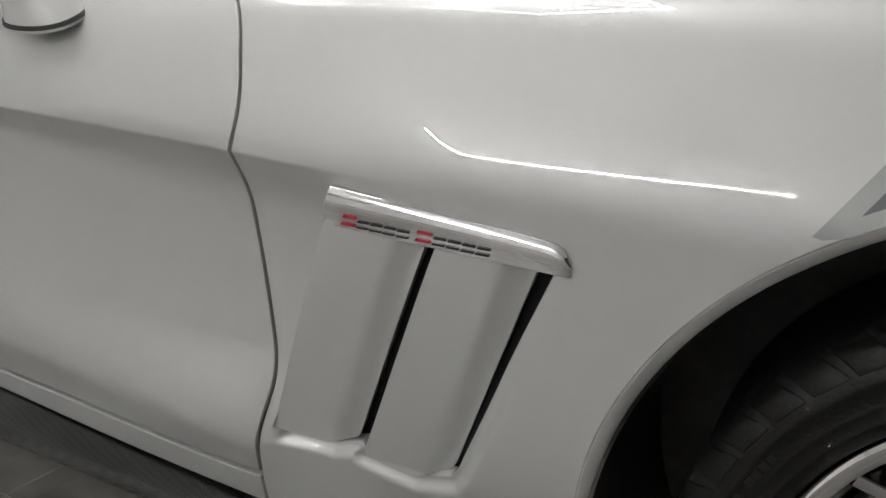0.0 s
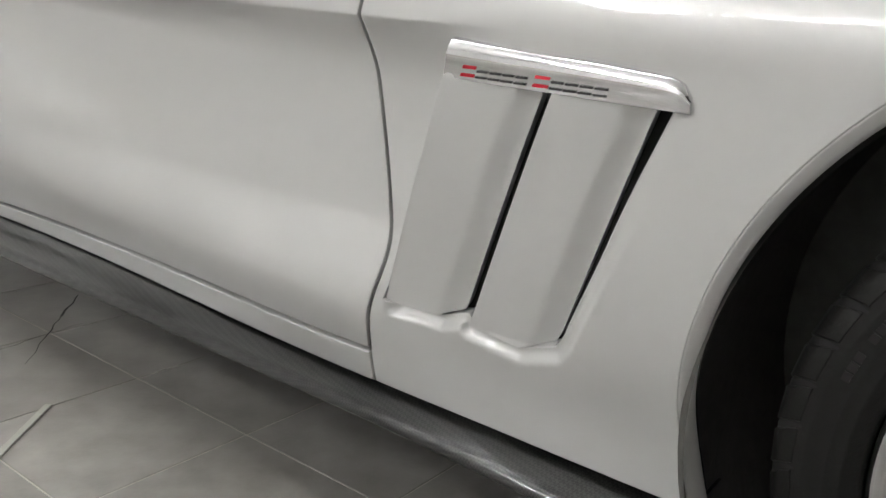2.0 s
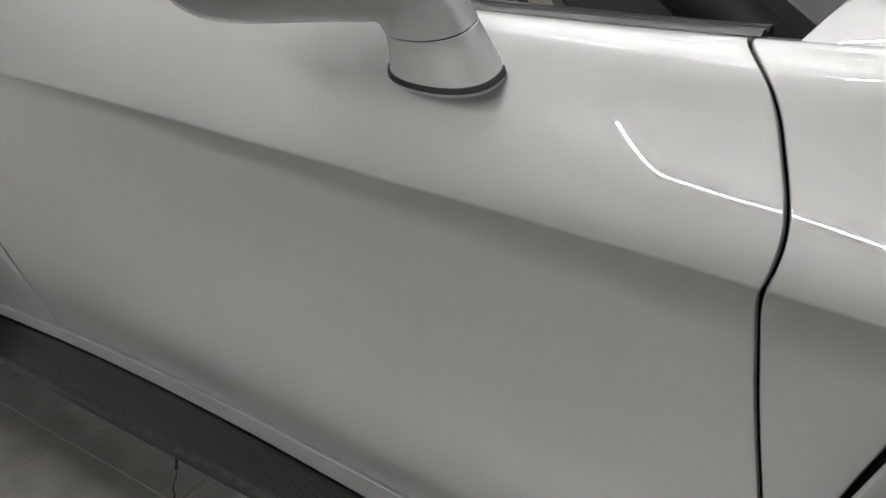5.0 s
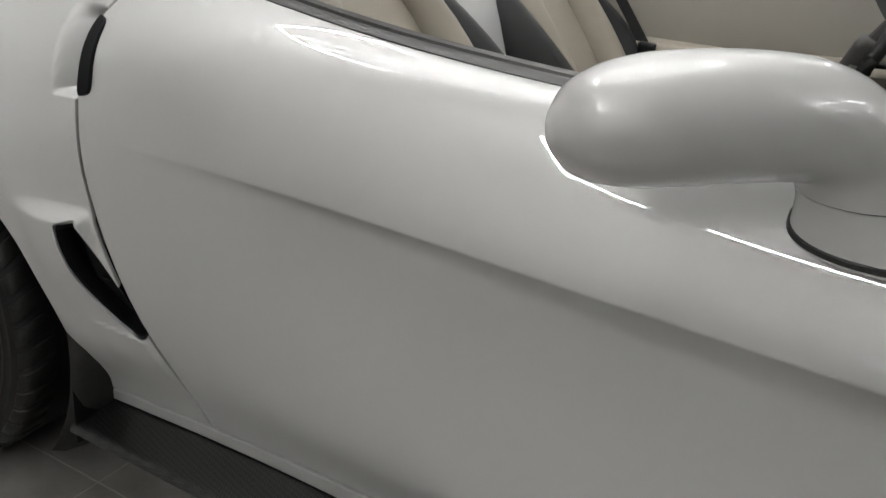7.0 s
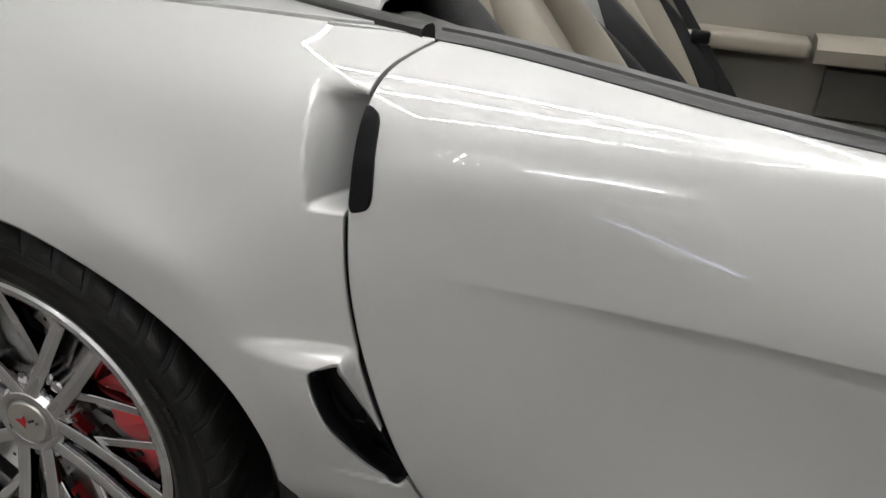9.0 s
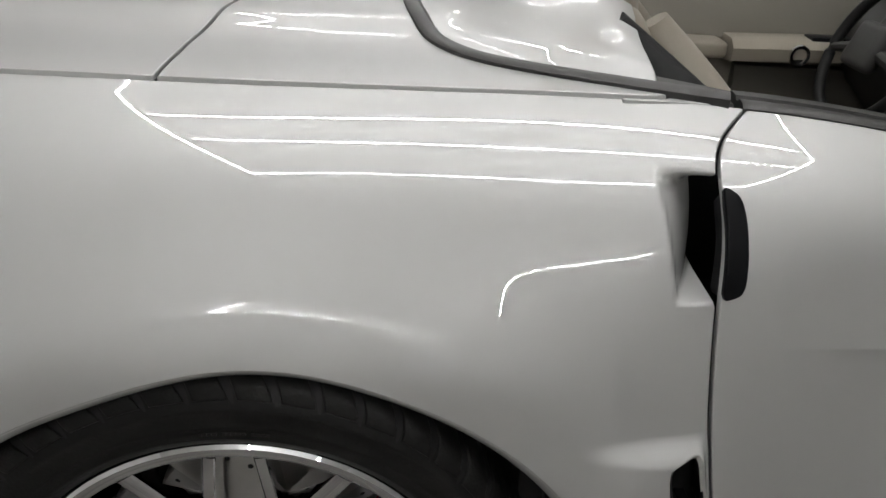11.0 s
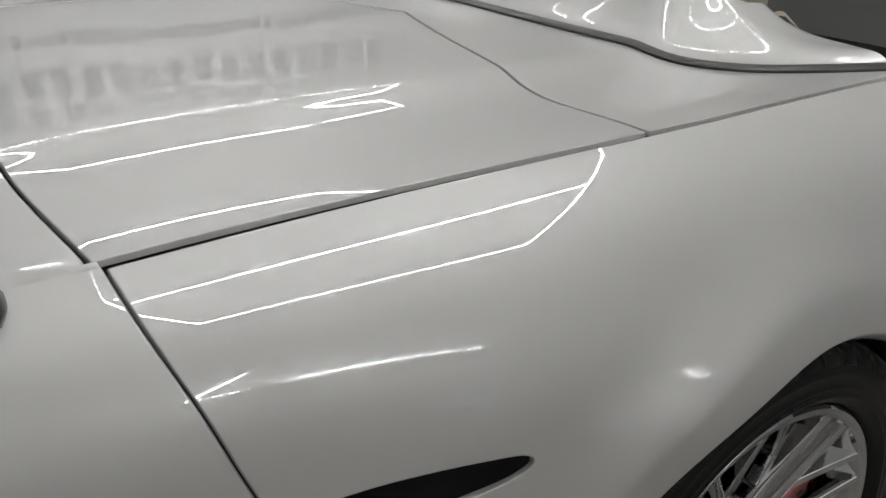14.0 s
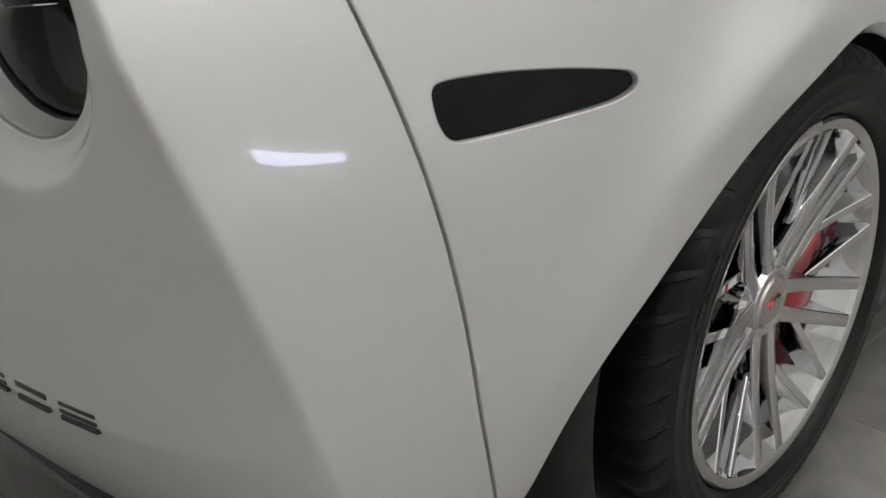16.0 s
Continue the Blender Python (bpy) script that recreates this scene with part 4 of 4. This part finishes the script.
for z in np.linspace(.14, .50, 14):
    o = .385 * math.sqrt(max(0, 1 - ((z - .339) / .353)**2)) if z > .339 else .384 - .03 * (.339 - z)
    x = REAR_AXLE[0] + o - .004
    rings.append([Vector((x + a, y, z)) for a, y in ((0, -.905), (.010, -.912), (.012, -.90), (.006, -.74), (-.002, -.74))])
loft(bm, rings)
part("mud_guard", bm, CARBON_GLOSS, car, "carbon guard behind the sill", smooth=50)

# ---- door mirror ----
def oval_ring(c, ax, bx, ra, rb, k=40, sq=2.3):
    out = []
    for i in range(k):
        a = 2 * math.pi * i / k
        ca, sa = math.cos(a), math.sin(a)
        out.append(Vector(c) + Vector(ax) * ra * math.copysign(abs(ca)**(2 / sq), ca) + Vector(bx) * rb * math.copysign(abs(sa)**(2 / sq), sa))
    return out


# centre, long axis half length, short half length along the way from the gasket to the outer end
ARM_KEYS = [(0, (.127, -.876, .807, .068, .040)), (.18, (.120, -.877, .827, .061, .039)), (.36, (.109, -.880, .849, .055, .038)), (.52, (.089, -.891, .878, .056, .040)), (.66, (.055, -.917, .8985, .064, .0475)), (.80, (.005, -.957, .9015, .0700, .0525)), (.90, (-.033, -.987, .8985, .0710, .0535)), (.955, (-.058, -1.006, .896, .0692, .052)), (.99, (-.077, -1.021, .894, .0635, .048)), (1.02, (-.093, -1.034, .8925, .0530, .0405)), (1.04, (-.1035, -1.0425, .8915, .0400, .0305)), (1.053, (-.1100, -1.0477, .891, .0245, .0188)), (1.06, (-.1128, -1.0500, .891, .0100, .008)), (1.062, (-.1133, -1.0504, .891, .002, .0016))]


def mirror_piece(name, a, b, n, mat, parent, grow=0.0, label=""):
    f = spline([k[0] for k in ARM_KEYS], [k[1] for k in ARM_KEYS])
    bm = bmesh.new()
    rings = []
    for t in (a + (b - a) * (1 - (1 - np.linspace(0, 1, n))**1.6)):
        x, y, z, ra, rb = f(t)
        q = f(min(1.062, t + .01)) - f(max(0, t - .01))
        d = Vector(q[:3]).normalized()
        d = Vector((-.02, -.45, .89)).lerp(d, float(step(np.array((t - .25) / .45)))).normalized()
        turn_in = float(step(np.array((t - .30) / .45)))
        long_axis = Vector((1, -.08, 0)).lerp(Vector((.68, -.35, .36)), turn_in)
        ax = (long_axis - d * long_axis.dot(d)).normalized()
        bx = d.cross(ax).normalized()
        rings.append(oval_ring((x, y, z), ax, bx, max(.001, ra + grow), max(.001, rb + grow)))
    loft(bm, rings)
    return part(name, bm, mat, parent, label, smooth=70)


head = mirror_piece("door_mirror", .37, 1.062, 90, PAINT, door, label="silver door mirror on a curved arm")
mirror_piece("mirror_foot", -.06, .362, 16, PAINT, head)
mirror_piece("mirror_gasket", -.03, .016, 4, RUBBER, head, .0022, "black rubber gasket")
mirror_piece("mirror_joint", .355, .378, 3, GAP, head, -.0012)

# ---- belt line strips ----
def belt(sign, name):
    bm = bmesh.new()
    rings = []
    for x in np.linspace(-.815, .425, 62):
        t = _tab(np.array([x]))[0]
        w, z = t[8], t[9]
        rings.append([Vector((x, sign * -(w + o), z + q)) for o, q in ((.001, -.006), (.0015, .001), (-.004, .006), (-.014, .0075), (-.016, .0045), (-.022, .0045), (-.024, .009), (-.040, .010), (-.046, .004), (-.046, -.05))])
    loft(bm, rings)
    return part(name, bm, SEAL, car, "black rubber window seal along the door top", smooth=35)


belt(1, "window_seal")
belt(-1, "window_seal")
bm = bmesh.new()
TRIM_EDGE = rounded([(-.905, -.615), (-.820, -.675), (-.735, -.740), (-.738, -.757), (-.800, -.754), (-.868, -.742), (-.900, -.700)], 1)
loft(bm, [[Vector((x + (-.82 - x) * k, y + (-.70 - y) * k, z)) for x, y in TRIM_EDGE] for z, k in ((.885, 0), (.916, 0), (.920, .06), (.921, .5))])
part("quarter_trim", bm, DARK_TRIM, car, "black plastic trim behind the door glass", smooth=35)

# ---- windscreen pillar and glass ----
def pillar(sign):
    bm = bmesh.new()
    a, b = Vector((.455, -.735, .850)), Vector((-.18, -.62, 1.235))
    rings = []
    for t in np.linspace(0, 1, 16):
        c = a.lerp(b, t) + Vector((0, 0, .006 * math.sin(math.pi * t)))
        rings.append([c + Vector((p, q, r)) for p, q, r in ((.02, .012, .010), (.004, -.012, .006), (-.040, -.020, -.004), (-.086, -.010, -.012), (-.088, .02, -.012), (-.02, .045, .012))])
    for ring in rings:
        for v in ring:
            v.y *= sign
    loft(bm, rings)
    p = part("windscreen_pillar", bm, TRIM_BLACK, car, "black windscreen pillar", smooth=40)
    bm = bmesh.new()
    lo = ((.196, .850), (.380, .850), (.02, 1.075), (.015, 1.07))
    pts = [Vector((x, -.728 + (z - .85) * .30, z)) for x, z in lo]
    rings = [[Vector((v.x, sign * (v.y + d), v.z)) for v in pts] for d in (0, .006)]
    loft(bm, rings)
    part("side_glass", bm, material("dark_side_glass", (.03, .033, .032), .08, 0, .6, .02) if sign < 0 else TRIM_BLACK, p, "dark tinted glass in front of the door window", smooth=0)
    bm = bmesh.new()
    rings = []
    for t in np.linspace(0, 1, 12):
        x, z = .200 + (.008 - .200) * t, .850 + .23 * t
        x -= .012 * math.sin(math.pi * t)
        y = -.730 + (z - .85) * .30
        rings.append([Vector((x + p, sign * (y + q), z)) for p, q in ((-.006, -.006), (.008, -.006), (.010, .010), (-.008, .010))])
    loft(bm, rings)
    part("glass_seal", bm, RUBBER, p, smooth=40)


pillar(1)
pillar(-1)
bm = bmesh.new()
rings = []
for y in np.linspace(-.70, .70, 24):
    k = 1 - (y / .72)**2
    rings.append([Vector((.47 + .17 * k - t * (.65 + .05 * k), y * (1 - .13 * t), .852 + .02 * k + t * .385 + .03 * math.sin(math.pi * t))) for t in np.linspace(0, 1, 10)])
loft(bm, rings, close=False)
screen = part("windscreen", bm, GLASS, car, "clear raked windscreen", smooth=60)
screen.visible_shadow = False
bm = bmesh.new()
tube(bm, [(-.18, -.60, 1.24), (-.20, -.3, 1.255), (-.205, 0, 1.26), (-.20, .3, 1.255), (-.18, .60, 1.24)], .022, 12)
part("windscreen_header", bm, TRIM_BLACK, car)

# ---- cabin ----
bm = bmesh.new()
box(bm, (-.95, -.74, .17), (.60, .74, .20))
box(bm, (-1.0, -.76, .20), (-.93, .76, .88))
part("cabin_floor", bm, DARK_TRIM, car, smooth=0)
bm = bmesh.new()
rings = []
for y in np.linspace(-.74, .74, 24):
    k = 1 - (y / .8)**2
    rings.append([Vector((x, y, z)) for x, z in ((.56, .30), (.30, .45), (.13, .62), (.10 - .02 * k, .76), (.14, .82 + .02 * k), (.30, .85 + .02 * k), (.62, .86))])
loft(bm, rings, close=False)
part("dashboard", bm, DARK_TRIM, car, "dark soft dashboard", smooth=50)
bm = bmesh.new()
box(bm, (-.74, -.115, .2), (.2, .115, .52), .03, 3)
part("centre_console", bm, DARK_TRIM, car, smooth=50)
bm = bmesh.new()
box(bm, (-.62, -.085, .50), (-.30, .085, .56), .02, 3)
part("armrest", bm, BEIGE, car)
# painted panel that falls between the seats
def fall_fn(u, v):
    u, v = np.asarray(u, float), np.asarray(v, float)
    return np.stack([-.84 + .20 * u + .03 * np.sin(math.pi * u), v * (.115 - .02 * u), .955 - .42 * np.abs(u)**1.25], 1)


fall = sheet("centre_panel", fall_fn, AX(0, 1, 24), AX(-1, 1, 20), [], PAINT, car, "silver panel between the seats with a red emblem")
bm = bmesh.new()
for a, b in (((-.012, .03), (.010, .055)), ((.012, .02), (.030, .06))):
    vs = box(bm, (-.80, a[0], .80 + a[1]), (-.792, b[0], .80 + b[1]), .002, 1)
part("emblem", bm, RED_GLOSS, fall, "red and silver crossed emblem")


def seat(y0):
    """A bucket seat with a beige middle and dark sides; the origin is at the seat's foot."""
    s = new("seat")
    s.parent = car
    s.location = (-.40, y0, .20)
    lean = Matrix.Translation((-.06, 0, .16)) @ Matrix.Rotation(radians(-36), 4, "Y")
    bm = bmesh.new()
    rings = []
    for t in np.linspace(0, 1, 24):
        z = .02 + .83 * t
        w = .205 + .05 * math.sin(math.pi * min(1, t * 1.1)) - .10 * step(np.array((t - .76) / .24))
        d = .055 + .02 * math.sin(math.pi * t)
        rings.append([lean @ Vector(p) for p in oval_ring((-.02, 0, z), (0, 1, 0), (1, 0, 0), float(w) * .74, d, 28, 3.2)])
    loft(bm, rings)
    part("backrest", bm, BEIGE, s, "beige leather backrest")
    for sg in (-1, 1):
        bm = bmesh.new()
        rings = []
        for t in np.linspace(0, 1, 18):
            z = .0 + .75 * t
            r = .068 * math.sin(math.pi * (0.08 + .86 * t))**.6
            yy = sg * (.208 + .040 * math.sin(math.pi * t) - .050 * float(step(np.array((t - .7) / .3))))
            rings.append([lean @ Vector(p) for p in oval_ring((.024 - .034 * t, yy, z), (1, 0, 0), (0, 1, 0), r * (2.5 - 1.6 * t), r * (.95 - .25 * t), 20, 2.4)])
        loft(bm, rings)
        part("side_bolster", bm, DARK_LEATHER, s, "dark leather side bolster")
        bm = bmesh.new()
        rings = []
        for t in np.linspace(0, 1, 14):
            z = .06 + .64 * t
            r = .046 * math.sin(math.pi * (0.08 + .86 * t))**.6
            yy = sg * (.142 + .028 * math.sin(math.pi * t) - .04 * float(step(np.array((t - .7) / .3))))
            rings.append([lean @ Vector(p) for p in oval_ring((.050, yy, z), (1, 0, 0), (0, 1, 0), r * 1.2, r, 18, 2.2)])
        loft(bm, rings)
        part("side_cushion", bm, BEIGE, s)
    bm = bmesh.new()
    rings = []
    for t in np.linspace(0, 1, 12):
        r = math.sin(math.pi * (.06 + .88 * t))**.45
        rings.append([lean @ Vector(p) for p in oval_ring((.0, 0, .68 + .22 * t), (0, 1, 0), (1, 0, 0), .130 * r, .066 * r, 28, 2.6)])
    loft(bm, rings)
    part("headrest", bm, BEIGE, s, "beige headrest with an oval opening")
    bm = bmesh.new()
    tube(bm, [lean @ Vector((.068, .062 * math.cos(a), .745 + .030 * math.sin(a))) for a in np.linspace(0, 2 * math.pi, 25)], .0045, 6)
    part("headrest_seam", bm, DARK_LEATHER, s)
    bm = bmesh.new()
    box(bm, (-.06, -.20, .05), (.42, .20, .20), .05, 4)
    part("seat_cushion", bm, BEIGE, s)
    for sg in (-1, 1):
        bm = bmesh.new()
        box(bm, (-.06, sg * .22 - .05, .04), (.40, sg * .22 + .05, .25), .045, 4)
        part("cushion_bolster", bm, DARK_LEATHER, s)
    return s


seat(-.37)
seat(.37)
bm = bmesh.new()
belt_way = spline((0, .5, 1), ((-.74, .63, .96), (-.525, .605, .690), (-.375, .575, .50)))
loft(bm, [[Vector(belt_way(t)) + Vector((p, q, 0)) for p, q in ((-.017, -.0015), (.017, -.0015), (.017, .0015), (-.017, .0015))] for t in np.linspace(0, 1, 18)])
strap = part("seat_belt", bm, DARK_LEATHER, car, "black seat belt strap", smooth=0)
bm = bmesh.new()
box(bm, (-.548, .585, .680), (-.500, .612, .712), .006, 2)
part("belt_guide", bm, TRIM_BLACK, strap)

# inner side of the far door
bm = bmesh.new()
rings = []
for x in np.linspace(-.80, .42, 30):
    k = (x + .8) / 1.22
    rings.append([Vector((x, y, z)) for y, z in ((.775, .90 - .03 * k), (.745, .905 - .03 * k), (.715, .85 - .02 * k), (.690, .74), (.685, .712))])
loft(bm, rings, close=False)
far = part("door_upper_trim", bm, BEIGE_TRIM, car, "beige upper trim of the far door", smooth=60)
bm = bmesh.new()
box(bm, (-.74, .60, .668), (-.255, .70, .714), .014, 3)
part("door_ledge", bm, BEIGE, far)
bm = bmesh.new()
rings = []
for x in np.linspace(-.245, .36, 20):
    k = (x + .245) / .6
    rings.append([Vector((x, y, z + .02 * k)) for y, z in ((.70, .725), (.62, .722), (.595, .700), (.600, .665), (.70, .65))])
loft(bm, rings)
arm = part("door_armrest", bm, BEIGE, far, smooth=50)
bm = bmesh.new()
lathe(bm, [(0, .030), (-.006, .028), (-.004, .020), (.012, .016)], 28)
bmesh.ops.translate(bm, vec=(-.055, .597, .690), verts=bm.verts)
release = part("door_release", bm, CHROME, arm, "round bright door release")
bm = bmesh.new()
lathe(bm, [(.004, .0215), (.002, .019), (.002, .0005)], 24)
bmesh.ops.translate(bm, vec=(-.055, .597, .690), verts=bm.verts)
part("button", bm, TRIM_BLACK, release)
bm = bmesh.new()
box(bm, (-.02, .615, .726), (.12, .67, .738), .004, 2)
part("window_switch", bm, TRIM_BLACK, arm)
bm = bmesh.new()
box(bm, (-.80, .690, .22), (.45, .74, .72), .01, 2)
part("door_lower_trim", bm, BEIGE_TRIM, far)
bm = bmesh.new()
rings = []
for x in np.linspace(-.20, .40, 14):
    rings.append([Vector((x, y, z)) for y, z in ((.70, .648), (.668, .640), (.655, .59), (.662, .52), (.70, .50))])
loft(bm, rings)
# the beige trim at half tone: the pocket's shade is in its colour
part("door_pocket", bm, material("shaded_trim", (.095, .088, .074), .5, spread=.08, scale=9, bump=.2, bump_scale=600), far, "map pocket in the far door, beige darkened to grey-brown as shade", smooth=50)

# steering wheel
bm = bmesh.new()
W = Matrix.Translation((.02, .37, .76)) @ Matrix.Rotation(radians(-68), 4, "Y")
tube(bm, [W @ Vector((.185 * math.cos(a), .185 * math.sin(a), 0)) for a in np.linspace(0, 2 * math.pi, 49)], .015, 10)
wheel_rim = part("steering_wheel", bm, DARK_LEATHER, car, "dark leather steering wheel", smooth=60)
for a in (0, 100, 260):
    bm = bmesh.new()
    a = radians(a)
    tube(bm, [W @ Vector((.04 * math.cos(a), .04 * math.sin(a), .02)), W @ Vector((.18 * math.cos(a), .18 * math.sin(a), 0))], [.018, .012], 8)
    part("spoke", bm, DARK_TRIM, wheel_rim)
bm = bmesh.new()
box(bm, (-.06, -.06, .0), (.06, .06, .05), .02, 3, W)
part("hub_cover", bm, DARK_TRIM, wheel_rim)

# ---- floor tiles ----
TS = .3027
bm = bmesh.new()
box(bm, (-TS / 2 + .0013, -TS / 2 + .0013, -.010), (TS / 2 - .0013, TS / 2 - .0013, 0), .0009, 1)
first = part("tile", bm, TILE, floor, smooth=0)
me_tile = first.data
spots = [(i, j) for i in range(-10, 8) for j in range(-6, 10)]
for n, (i, j) in enumerate(spots):
    ob = first if n == 0 else new("tile", me_tile)
    ob.parent = floor
    ob.location = (-.09 + (i + .5) * TS, -.854 + (j + .5) * TS, 0)
    ob.rotation_euler = (0, 0, (n * 7 % 4) * math.pi / 2)
done = set(spots)
vs, fs = [], []
for i in range(-14, 19):
    for j in range(-12, 15):
        if (i, j) not in done:
            x, y = -.09 + i * TS, -.854 + j * TS
            k = len(vs)
            g = .0013
            vs += [(x + g, y + g, 0), (x + TS - g, y + g, 0), (x + TS - g, y + TS - g, 0), (x + g, y + TS - g, 0)]
            fs.append((k, k + 1, k + 2, k + 3))
far_tiles = mesh_object("far_tiles", vs, fs, TILE, floor, smooth=False)
tagged(far_tiles, kind="stuff")
# a strip of trim lying on the floor
bm = bmesh.new()
box(bm, (-.006, -.15, 0), (.006, .15, .004), .001, 1, Matrix.Translation((.0, -1.14, .0005)) @ Matrix.Rotation(radians(38), 4, "Z"))
tagged(part("floor_strip", bm, material("grey_strip", (.30, .29, .26), .5, spread=.2)), "thin grey strip lying on the tiled floor", "strip")
# a crack that runs through a joint
crack = [((-.394, -.860), (-.47, -.79), .0035), ((-.47, -.79), (-.573, -.692), .0060), ((-.394, -.860), (-.28, -.965), .0022), ((-.394, -.860), (-.405, -.779), .0018), ((-.394, -.860), (-.374, -.983), .0024)]
for a, c, w in crack:
    a, c = Vector((*a, .0006)), Vector((*c, .0006))
    d = (c - a).normalized()
    n = Vector((-d.y, d.x, 0)) * w / 2
    pts = [a + (c - a) * t + Vector((-d.y, d.x, 0)) * .004 * math.sin(9 * t + w * 900) * t * (1 - t) * 3 for t in np.linspace(0, 1, 9)]
    mesh_object("crack", [p + n * s * (1 - .6 * i / 8) for i, p in enumerate(pts) for s in (-1, 1)], [(2 * i, 2 * i + 1, 2 * i + 3, 2 * i + 2) for i in range(8)], GAP, floor, smooth=False, label="dark crack in the tiles")
